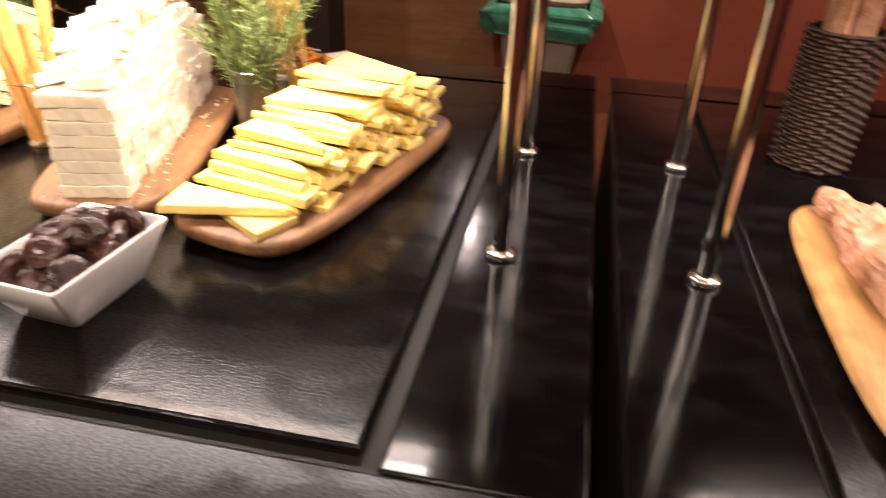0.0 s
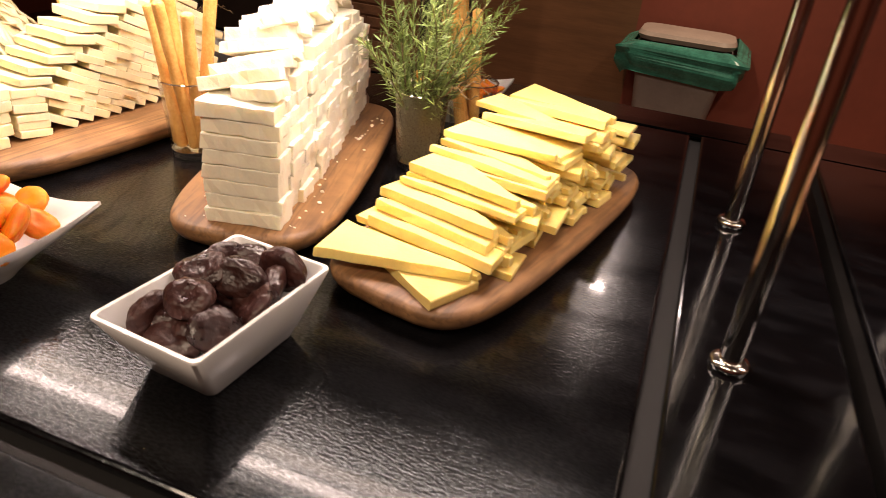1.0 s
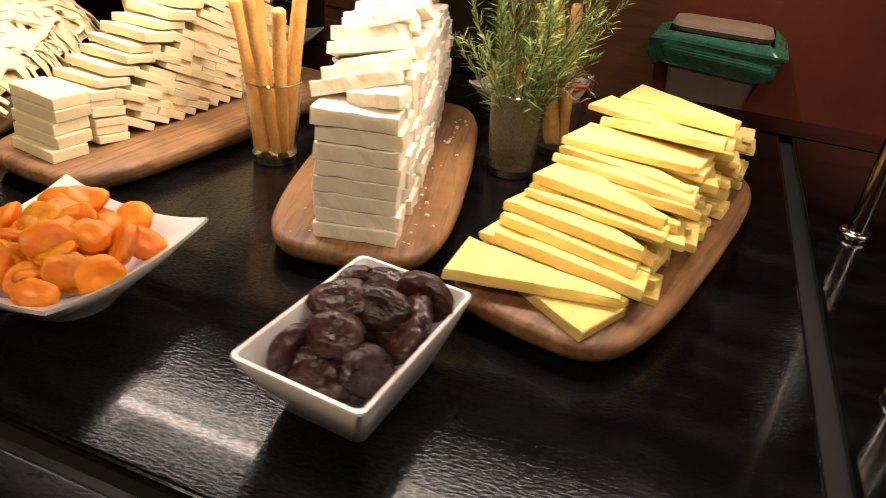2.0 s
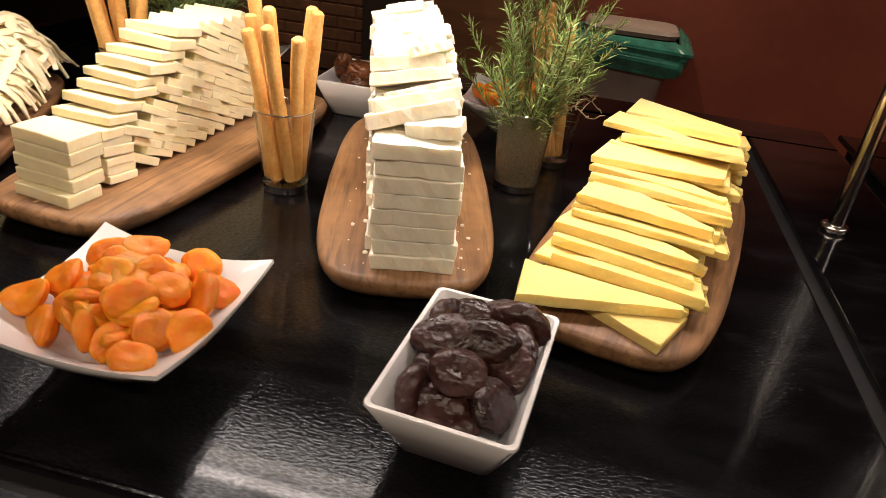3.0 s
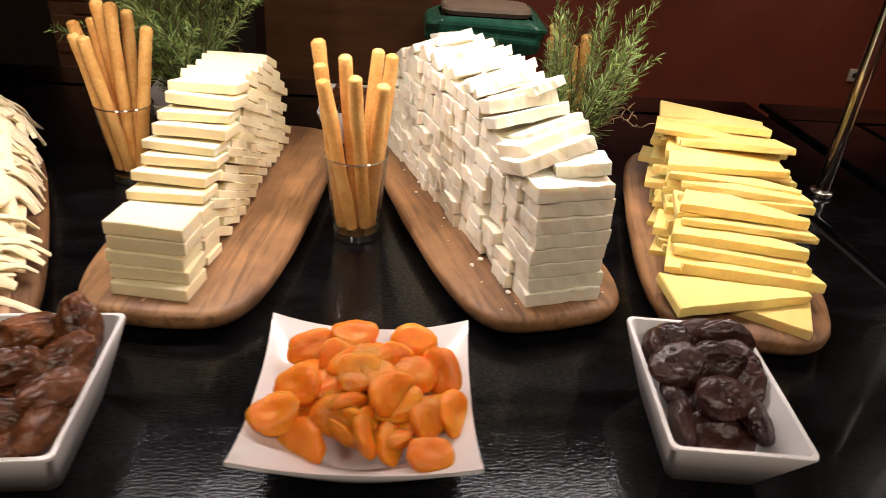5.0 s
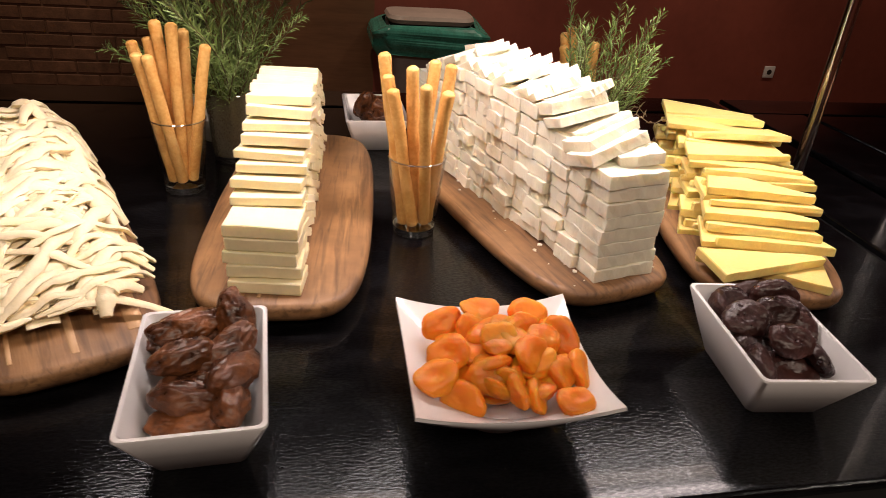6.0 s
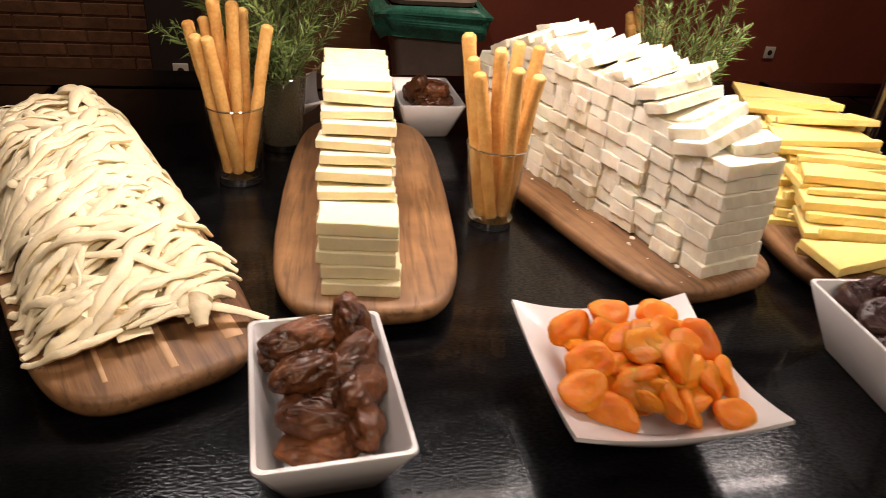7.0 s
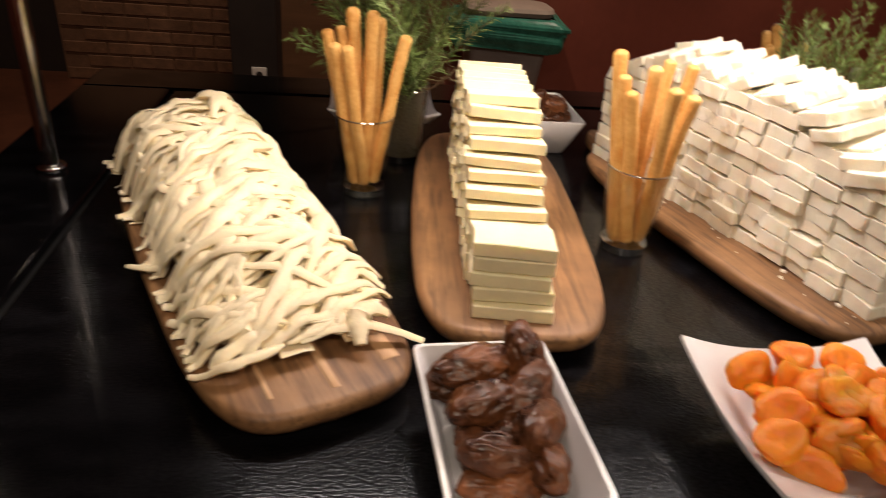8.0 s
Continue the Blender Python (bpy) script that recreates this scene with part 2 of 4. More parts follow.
M_BRICK = material("brown_brick", (0.2, 0.095, 0.045), 0.8, vary=0.3, scale=20, bump=0.6, bump_scale=60, island=0.15)
M_MORTAR = material("brown_mortar", (0.18, 0.088, 0.044), 0.9, vary=0.2, scale=20, bump=0.5, bump_scale=90)
M_BROWN = material("brown_wall", (0.19, 0.088, 0.036), 0.55, vary=0.22, scale=5, bump=0.2, bump_scale=20, stretch=(0.3, 1, 3))
# Dark paint of the column; on the recess wall it stands in for shade.
M_DARKPAINT_SHADE = material("dark_column_paint_and_shade", (0.025, 0.016, 0.012), 0.6, vary=0.2, scale=5)
M_FLOOR = material("red_brown_floor", (0.13, 0.045, 0.022), 0.35, vary=0.3, scale=4, bump=0.1)
M_CEIL = material("ceiling_paint", (0.55, 0.45, 0.36), 0.8, vary=0.05, scale=3)
M_BIN = material("grey_bin_plastic", (0.42, 0.38, 0.34), 0.45, vary=0.1, scale=8)
M_LID = material("beige_lid_plastic", (0.55, 0.45, 0.37), 0.4, vary=0.1, scale=8)
M_BAG = material("green_plastic_bag", (0.065, 0.31, 0.225), 0.25, vary=0.35, scale=14, bump=0.4, bump_scale=25)
M_OUTLET = material("outlet_plastic", (0.72, 0.68, 0.62), 0.4, vary=0.05)
M_WICKER = material("dark_wicker", (0.05, 0.026, 0.013), 0.65, vary=0.4, scale=60, bump=0.4)
M_CRUST = material("bread_crust", (0.36, 0.15, 0.05), 0.7, scale=45, second=(0.6, 0.36, 0.25), bump=1.0, bump_scale=70, island=0.15)
M_HOUSING = material("lamp_housing", (0.35, 0.33, 0.3), 0.35, metal=0.8, vary=0.05)


# ---- mesh helpers ----
def mesh_of(name, bm, mat, smooth=True):
    bmesh.ops.recalc_face_normals(bm, faces=bm.faces)
    me = bpy.data.meshes.new(name)
    bm.to_mesh(me)
    bm.free()
    me.materials.append(mat)
    for p in me.polygons:
        p.use_smooth = smooth
    if smooth:
        me.set_sharp_from_angle(angle=radians(48))
    return me


def part(name, bm, mat, parent=None, label="", m=None, smooth=True):
    """Links a bmesh (or a finished mesh) as one object under a thing or a part."""
    me = bm if isinstance(bm, bpy.types.Mesh) else mesh_of(name, bm, mat, smooth)
    ob = new(name, me)
    if parent is not None:
        ob.parent = parent
    if m is not None:
        ob.matrix_basis = m
    return tagged(ob, label)


def thing(name, m, label, category, group="", kind=""):
    return tagged(placed(new(name), m), label, category, group, kind)


def placed(ob, m):
    ob.matrix_basis = m
    return ob


def box(bm, x0, x1, y0, y1, z0, z1, bevel=0.0, segments=2):
    r = bmesh.ops.create_cube(bm, size=1, matrix=Matrix.Translation(((x0 + x1) / 2, (y0 + y1) / 2, (z0 + z1) / 2))
                              @ Matrix.Diagonal((x1 - x0, y1 - y0, z1 - z0, 1)))
    if bevel:
        edges = list({e for v in r["verts"] for e in v.link_edges})
        bmesh.ops.bevel(bm, geom=edges, offset=bevel, segments=segments, affect="EDGES", profile=0.5)
    return bm


def boxed(*args, **kw):
    return box(bmesh.new(), *args, **kw)


def loft(bm, rings, close_first=True, close_last=True):
    """Skin over rings of points, all with the same count."""
    rows = [[bm.verts.new(p) for p in ring] for ring in rings]
    n = len(rows[0])
    for a, b in zip(rows, rows[1:]):
        for i in range(n):
            bm.faces.new((a[i], a[(i + 1) % n], b[(i + 1) % n], b[i]))
    if close_first:
        bm.faces.new(rows[0][::-1])
    if close_last:
        bm.faces.new(rows[-1])
    return bm


def circle(r, z, n=32, cx=0.0, cy=0.0):
    return [(cx + r * math.cos(2 * math.pi * i / n), cy + r * math.sin(2 * math.pi * i / n), z) for i in range(n)]


def lathe(profile, n=32, close_first=True, close_last=True):
    return loft(bmesh.new(), [circle(r, z, n) for r, z in profile], close_first, close_last)


def tube(bm, points, radii, n=6, flat=1.0):
    pts = [Vector(p) for p in points]
    rings = []
    for i, p in enumerate(pts):
        d = (pts[min(i + 1, len(pts) - 1)] - pts[max(i - 1, 0)]).normalized()
        side = d.cross(Vector((0, 0, 1)))
        side = side.normalized() if side.length > 1e-4 else Vector((1, 0, 0))
        up = side.cross(d).normalized()
        rings.append([p + radii[i] * (math.cos(2 * math.pi * k / n) * side + flat * math.sin(2 * math.pi * k / n) * up) for k in range(n)])
    return loft(bm, rings)


def rounded_rect(w, d, r, z, n=6):
    pts = []
    for cx, cy, a0 in ((w / 2 - r, d / 2 - r, 0), (-w / 2 + r, d / 2 - r, 90), (-w / 2 + r, -d / 2 + r, 180), (w / 2 - r, -d / 2 + r, 270)):
        for i in range(n + 1):
            a = radians(a0 + 90 * i / n)
            pts.append((cx + r * math.cos(a), cy + r * math.sin(a), z))
    return pts


rnd = random.Random(11)


def jit(a):
    return rnd.uniform(-a, a)


# ---- the room ----
def structure(name, bm, mat, label, smooth=False):
    return tagged(part(name, bm, mat, smooth=smooth), label, "", "", "structure")


WALL_Y = 4.45
structure("floor", boxed(-5.2, 4.2, -3.0, WALL_Y + 0.2, -0.1, 0.0), M_FLOOR, "dark red-brown polished restaurant floor")
structure("ceiling", boxed(-5.2, 4.2, -3.0, WALL_Y + 0.2, 2.8, 2.9), M_CEIL, "plain warm grey restaurant ceiling")
structure("wall_north", boxed(-0.5, 4.2, WALL_Y, WALL_Y + 0.2, 0, 2.8), M_RED, "deep red painted plaster wall")
structure("wall_brown", boxed(-1.52, -0.5, WALL_Y, WALL_Y + 0.2, 0, 2.8), M_BROWN, "plain brown wood-clad wall section")
wall_brick = structure("wall_brick", boxed(-2.8, -1.52, WALL_Y + 0.012, WALL_Y + 0.2, 0, 2.8), M_MORTAR, "brown brick wall in dim light")
# The recess gets its shade from the near-black colour, not from lack of light.
structure("wall_recess", boxed(-5.2, -2.8, WALL_Y + 0.15, WALL_Y + 0.2, 0, 2.8), M_DARKPAINT_SHADE, "recess beside the brick wall, its shade put into a dark colour")
structure("wall_west", boxed(-5.4, -5.2, -3.0, WALL_Y + 0.2, 0, 2.8), M_RED, "deep red painted side wall")
structure("wall_east", boxed(4.2, 4.4, -3.0, WALL_Y + 0.2, 0, 2.8), M_RED, "deep red painted side wall")
structure("wall_south", boxed(-5.2, 4.2, -3.2, -3.0, 0, 2.8), M_RED, "deep red painted wall behind the buffet")
structure("column", boxed(-1.78, -1.52, WALL_Y - 0.3, WALL_Y, 0, 2.8, bevel=0.008), M_DARKPAINT_SHADE, "dark painted column against the brick wall")


def wall_outlet(x, y, z):
    t = thing("wall_outlet", pose(x, y, z), "square off-white wall socket near the floor", "socket", "wall sockets")
    part("cover_plate", boxed(-0.042, 0.042, -0.012, 0, -0.042, 0.042, bevel=0.004), M_OUTLET, t)
    bm = bmesh.new()
    loft(bm, [[(p[0], -0.0125 + 0.008 * k, p[1]) for p in [(0.019 * math.cos(a), 0.019 * math.sin(a)) for a in [2 * math.pi * i / 20 for i in range(20)]]] for k in (0, 1)])
    part("socket_well", bm, M_DARKPAINT_SHADE, t, "dark round socket well")


wall_outlet(2.365, WALL_Y, 0.297)
wall_outlet(-1.625, WALL_Y - 0.3, 0.17)


# ---- the two buffet tables ----
def buffet_table(x0, x1):
    """Black top: a border round a let-in panel, with a dark groove between them."""
    y0, y1 = 0.235, 1.535
    px0, px1, py0, py1 = x0 + 0.165, x1 - 0.185, 0.345, 1.408
    g = 0.020
    t = thing("buffet_table", pose(0, 0, 0), "black buffet table with a let-in glossy black top panel", "table", "buffet tables")
    part("cabinet_body", boxed(x0 + 0.006, x1 - 0.006, y0 + 0.06, y1 - 0.05, 0.0, TOP - 0.041), M_BODY, t, "dark cabinet body", smooth=False)
    part("groove_bed", boxed(x0 + 0.02, x1 - 0.02, y0 + 0.02, y1 - 0.02, TOP - 0.04, TOP - 0.012), M_GROOVE, t, smooth=False)
    part("top_panel", boxed(px0, px1, py0, py1, TOP - 0.0119, TOP, bevel=0.005, segments=4), M_TOP, t, "scuffed black glossy panel", smooth=False)
    for nm, a in (("border_front", (x0, x1, y0, py0 - g)), ("border_back", (x0, x1, py1 + g * 0.5, y1)),
                  ("border_side", (x0, px0 - g * 0.5, py0 - g + 0.001, py1 + g * 0.5 - 0.001)), ("border_side", (px1 + g, x1, py0 - g + 0.001, py1 + g * 0.5 - 0.001))):
        part(nm, boxed(*a, TOP - 0.0119, TOP, bevel=0.004, segments=4), M_FRONT if nm == "border_front" else M_BORDER, t, smooth=False)
    part("edge_skirt", boxed(x0 + 0.003, x1 - 0.003, y0 + 0.003, y0 + 0.02, TOP - 0.06, TOP - 0.0121), M_BODY, t)
    return t


buffet_table(-1.595, 0.08)
buffet_table(0.11, 1.77)


def light_gantry(x0, x1):
    t = thing("light_gantry", pose(0, 0, 0), "chrome lamp gantry standing on slim polished poles", "lamp stand", "lamp gantries")
    for x in (x0, x1):
        for y in (0.683, 1.026):
            p = part("pole", lathe([(0.011, 0.0), (0.011, 0.58)], 24), M_CHROME, t, m=pose(x, y, TOP))
            part("flange", lathe([(0.0175, 0.0), (0.0185, 0.003), (0.0185, 0.006), (0.016, 0.009), (0.0112, 0.0095)], 28), M_CHROME, p, "chrome foot ring", m=pose(0, 0, 0.0005))
        part("cross_bar", boxed(x - 0.012, x + 0.012, 0.66, 1.05, TOP + 0.581, TOP + 0.6, bevel=0.003), M_CHROME, t)
    part("lamp_housing", boxed(x0 + 0.03, x1 - 0.03, LAMP_Y - 0.045, LAMP_Y + 0.045, LAMP_Z + 0.004, TOP + 0.5809, bevel=0.006), M_HOUSING, t, "brushed metal strip light housing")
    # Unseen lips, added to hold the strip light off the front dishes.
    for dy in (-0.0335, 0.0335):
        part("lamp_lip", boxed(x0 + 0.03, x1 - 0.03, LAMP_Y + dy - 0.0015, LAMP_Y + dy + 0.0015, LAMP_Z - 0.045, LAMP_Z + 0.0038), M_HOUSING, t, "added metal lip that narrows the strip light")
    return t


light_gantry(-1.505, -0.032)
light_gantry(0.207, 1.68)


def pendant_lamp(x, y, z):
    t = thing("pendant_lamp", pose(x, y, z), "small dark pendant lamp hanging behind the buffet", "lamp")
    part("shade", lathe([(0.032, -0.004), (0.034, -0.004), (0.03, 0.05), (0.008, 0.07), (0.006, 0.068), (0.028, 0.048), (0.032, -0.0035)], 28, False, False), M_DARKPAINT_SHADE, t, "dark conical metal shade")
    part("cord", lathe([(0.002, 0.069), (0.002, 2.8 - z)], 8), M_DARKPAINT_SHADE, t)


pendant_lamp(-0.225, 1.755, 1.462)


# ---- chopping boards ----
def chopping_board(x, y, turn, length, width, label, mat, handle=False, sap=(), thick=0.031, group="wooden serving boards"):
    t = thing("serving_board", pose(x, y, TOP, 0, 0, turn), label, "board", group)

    def outline(inset, z):
        pts = []
        for i in range(72):
            a = 2 * math.pi * i / 72
            c, s = math.cos(a), math.sin(a)
            e = 0.36
            px, py = math.copysign(abs(c) ** e, c), math.copysign(abs(s) ** e, s)
            bow = 1.0 - 0.10 * py * py
            pts.append(((width / 2 - inset) * px * bow, (length / 2 - inset) * py * (1 - 0.035 * px * px), z))
        return pts

    rings = [outline(0.024, 0.0), outline(0.014, 0.003), outline(0.005, 0.010), outline(0.001, 0.017), outline(0.0, thick - 0.007), outline(0.0025, thick - 0.002), outline(0.007, thick)]
    body = part("board_body", loft(bmesh.new(), rings), mat, t)
    if handle:
        hr = [[(w * math.cos(2 * math.pi * i / 24), length / 2 + 0.03 + 0.055 * math.sin(2 * math.pi * i / 24), z) for i in range(24)]
              for w, z in ((0.024, 0.004), (0.03, 0.01), (0.03, thick - 0.01), (0.025, thick - 0.004))]
        part("board_handle", loft(bmesh.new(), hr), mat, t)
    for sx, sy0, sy1, w in sap:
        part("pale_stripe", boxed(sx - w / 2, sx + w / 2, sy0, sy1, thick - 0.004, thick + 0.0006, bevel=0.0004, segments=1), M_SAP, body, "pale sapwood stripe")
    return t


BT = TOP + 0.031
chopping_board(-0.608, 0.870, 14.3, 0.515, 0.208, "worn acacia serving board under a white cheese stack", M_WOOD, True)
chopping_board(-0.300, 0.848, -13, 0.525, 0.214, "worn acacia serving board under yellow cheese slices", M_WOOD, True)
chopping_board(-0.924, 0.882, -5.5, 0.55, 0.212, "worn acacia serving board under pale cheese slabs", M_WOOD, sap=((-0.012, -0.258, 0.258, 0.004),))
chopping_board(-1.221, 0.772, 23.3, 0.54, 0.204, "acacia serving board under a heap of string cheese", M_WOOD, sap=((0.006, -0.252, 0.2, 0.007), (0.062, -0.236, 0.15, 0.016), (-0.045, -0.244, 0.2, 0.004)))
chopping_board(0.42, 0.64, -2, 0.52, 0.21, "pale wooden board carrying crusty bread loaves", M_WOOD_PALE, thick=0.022)


# ---- cheese ----
def slab_mesh(name, w, d, h, mat, rough, seed, cuts=3, bevel=0.0015, warp=0.25, freq=38):
    """A slab cut by hand: its faces wander a little and its edges are soft."""
    bm = boxed(-w / 2, w / 2, -d / 2, d / 2, 0, h, bevel=bevel, segments=1)
    long_edges = [e for e in bm.edges if e.calc_length() > min(w, d) * 0.6]
    bmesh.ops.subdivide_edges(bm, edges=long_edges, cuts=cuts, use_grid_fill=True)
    for v in bm.verts:
        q = Vector((seed * 3.7, seed * 1.3, seed)) + v.co * freq
        v.co += Vector((noise.noise(q), noise.noise(q + Vector((9, 0, 0))), 0.55 * noise.noise(q + Vector((0, 9, 0))))) * rough
        v.co.z += h * warp * noise.noise(Vector((seed, v.co.x * 14, v.co.y * 14)))
    return mesh_of(name, bm, mat, smooth=False)


def wedge_mesh(name, l, rind, h, mat, seed):
    """A flat wedge of cheese: short rind at one end, blunt point at the other."""
    bm = bmesh.new()
    out = []
    for k in range(9):
        out.append((-l / 2 + l * k / 8, -rind / 2 + (rind / 2 - 0.004) * k / 8))
    for k in range(9):
        out.append((l / 2 - l * k / 8, 0.004 + (rind / 2 - 0.004) * k / 8))
    rings = []
    for z, s in ((0, 0.985), (h * 0.12, 1), (h * 0.88, 1), (h, 0.985)):
        ring = []
        for x, y in out:
            q = Vector((seed * 5.1, x * 45, y * 45 + z * 60))
            ring.append((x * s + 0.0022 * noise.noise(q), y * s + 0.0026 * noise.noise(q + Vector((7, 0, 0))), z + h * 0.10 * noise.noise(Vector((seed, x * 11, 0)))))
        rings.append(ring)
    return mesh_of(name, loft(bm, rings), mat, smooth=False)


KASH = [slab_mesh("cheese_slab", 0.080, 0.045, 0.0100, M_KASH, 0.0010, s, 3, 0.0008, 0.12) for s in range(6)]
FETA = [slab_mesh("cheese_slab", 0.087, 0.0372, 0.0168, M_FETA, 0.0026, s + 20, 7, 0.0006, 0.05, 75) for s in range(10)]
YELLOW = [wedge_mesh("cheese_slice", 0.154, 0.066, 0.0112, M_YELLOW, s + 40) for s in range(7)]


def kash_stack():
    t = thing("cheese_stack", pose(-0.9565, 0.631, BT, 0, 0, -8.5), "tall stack of pale yellow cheese slabs stepping upwards", "cheese")
    for k in range(5):
        m = pose((0.002, 0.0, -0.004, -0.002, -0.003)[k], 0.024 + (0.0, 0.008, 0.010, 0.013, 0.014)[k], 0.0146 * k, 0, jit(0.8), (-1, 1.5, -0.5, 1, 0.5)[k])
        part("cheese_slab", KASH[k], M_KASH, t, m=m @ Matrix.Diagonal((0.97, 1, 1.4, 1)))
    # the stepping front: one slab after another, each a little further back and higher
    h = 0.0107
    for k in range(14):
        u = 0.0835 if k < 5 else 0.0795 + (k - 5) * 0.0185 + jit(0.003)
        m = pose(jit(0.004) - 0.07 * u, u, k * h + 0.002, -6 + jit(3), jit(1.5), 2 + jit(3.5))
        part("cheese_slab", KASH[rnd.randrange(6)], M_KASH, t, m=m @ Matrix.Diagonal((1, 1, rnd.uniform(0.92, 1.2), 1)))
    # rows of slabs leaning on one another like shingles, front edges up
    for row in range(8):
        level = (row * 0.0183 + 0.012) / h
        first = 0.112 if level < 5 else 0.112 + (level - 5) * 0.0185
        last = 0.425 - max(0, row - 4) * 0.012
        u = 0.078 + (row * 0.0069) % 0.024
        while u < last:
            if u >= first:
                m = pose(jit(0.003) - 0.07 * u, u + jit(0.001), 0.0094 + row * 0.0183 + jit(0.0006), -24 + jit(2.5), jit(1.5), jit(3.0))
                part("cheese_slab", KASH[rnd.randrange(6)], M_KASH, t, m=m @ Matrix.Diagonal((1, 1, rnd.uniform(0.95, 1.15), 1)))
            u += 0.0240
    return t


def feta_stack():
    t = thing("cheese_stack", pose(-0.5445, 0.645, BT, 0, 0, 14), "tall stack of crumbly white cheese slabs with leaning top slices", "cheese")
    h = 0.0167
    for i in range(13):
        tall = (8, 8, 9, 9, 10, 10, 10, 10, 10, 10, 10, 9, 8)[i]
        for k in range(tall):
            loose = 0.0 if i == 0 else 1.0
            m = pose(jit(0.002 + 0.0025 * loose) - 0.045 * 0.0362 * i - 0.0012 * max(0, k - 5), 0.0183 + i * 0.0362 + jit(0.0016), k * h + jit(0.0012) * loose,
                     jit(1.0 + 1.2 * loose), jit(0.8 + 1.2 * loose), jit(1.2 + 2.2 * loose))
            part("cheese_slab", FETA[rnd.randrange(10)], M_FETA, t, m=m @ Matrix.Diagonal((0.955 + 0.025 * min(i, 3) + 0.014 * i - 0.012 * max(0, k - 6), rnd.uniform(1.0, 1.09), rnd.uniform(0.93, 0.98), 1)))
    for j in range(21):
        u = 0.052 + j * 0.0185
        base = 8 + min(2.0, max(0.0, (u - 0.055) / 0.045)) - max(0.0, (u - 0.37) / 0.04)
        m = pose(-0.002 + jit(0.007) - 0.06 * u, u, base * h + 0.006 + jit(0.003), -17 - 1.3 * min(j, 8) + jit(5), -13 + jit(5), 6 + jit(9))
        part("cheese_slab", FETA[rnd.randrange(10)], M_FETA, t, m=m @ Matrix.Diagonal((rnd.uniform(0.78, 1.0), rnd.uniform(0.95, 1.2), rnd.uniform(0.6, 0.85), 1)))
    for j in range(7):
        u = 0.12 + j * 0.041
        m = pose(0.004 + jit(0.012) - 0.07 * u, u, 10.9 * h + 0.004 + jit(0.003) - 0.004 * (j > 5), -26 + jit(9), -10 + jit(9), 8 + jit(25))
        part("cheese_slab", FETA[rnd.randrange(10)], M_FETA, t, m=m @ Matrix.Diagonal((rnd.uniform(0.45, 0.75), rnd.uniform(0.7, 1.0), rnd.uniform(0.55, 0.8), 1)))
    part("cheese_slab", FETA[3], M_FETA, t, m=pose(0.014, 0.030, h * 8 + 0.001, 3, -8, -14) @ Matrix.Diagonal((0.62, 0.8, 0.8, 1)))
    return t


def yellow_stack():
    t = thing("cheese_stack", pose(-0.357, 0.612, BT, 0, 0, -14), "shingled stack of yellow cheese wedges with rind edges", "cheese")
    part("cheese_slice", YELLOW[0], M_YELLOW, t, m=pose(-0.008, 0.026, 0.0122, 1, 0, 14))
    part("cheese_slice", YELLOW[1], M_YELLOW, t, m=pose(-0.010, 0.036, 0.0, 0, 0, 168))
    h = 0.0108
    lead = (0.060, 0.062, 0.070, 0.083, 0.096, 0.112, 0.130, 0.165, 0.212, 0.262)
    for k in range(10):
        u, last, i = lead[k], 0.425 - max(0, k - 6) * 0.016, 0
        while u < last:
            flip = 180 if (k + i) % 2 else 0
            a = (9 if flip else -9) + (jit(6) if i == 0 else jit(9))
            m = pose(0.0 + jit(0.007 if i == 0 else 0.013), u, k * h + (0.010 if i == 0 and k < 2 else 0) + jit(0.001), (6 if i == 0 else 3) + jit(3), jit(2.5), a + flip)
            part("cheese_slice", YELLOW[rnd.randrange(7)], M_YELLOW, t, m=m @ Matrix.Diagonal((rnd.uniform(0.86, 1.0), rnd.uniform(0.75, 1), rnd.uniform(0.55, 1.2) if i == 0 else rnd.uniform(0.6, 1.0), 1)))
            u += (0.040 if i else 0.034) + jit(0.004)
            i += 1
    return t


kash_stack()
feta_stack()
yellow_stack()


def crumbs():
    """Small broken bits round the white cheese."""
    bm = bmesh.new()
    r = random.Random(5)
    for k in range(46):
        side = 1 if r.random() < 0.65 else -1
        u, n = r.uniform(0.0, 0.42), side * (0.047 + abs(r.gauss(0, 0.013)))
        q = pose(-0.5445, 0.641, BT, 0, 0, 13.5) @ Vector((n, u, 0))
        size = r.uniform(0.0008, 0.0026)
        res = bmesh.ops.create_icosphere(bm, subdivisions=1, radius=size, matrix=Matrix.Translation(q + Vector((0, 0, size * 0.6))) @ Matrix.Diagonal((1.3, r.uniform(0.7, 1.6), 0.8, 1)))
        for v in res["verts"]:
            v.co += Vector((r.uniform(-1, 1), r.uniform(-1, 1), 0)) * size * 0.25
    tagged(part("cheese_crumbs", bm, M_FETA, smooth=False), "scattered white cheese crumbs on the serving board", "crumbs", "", "stuff")


crumbs()


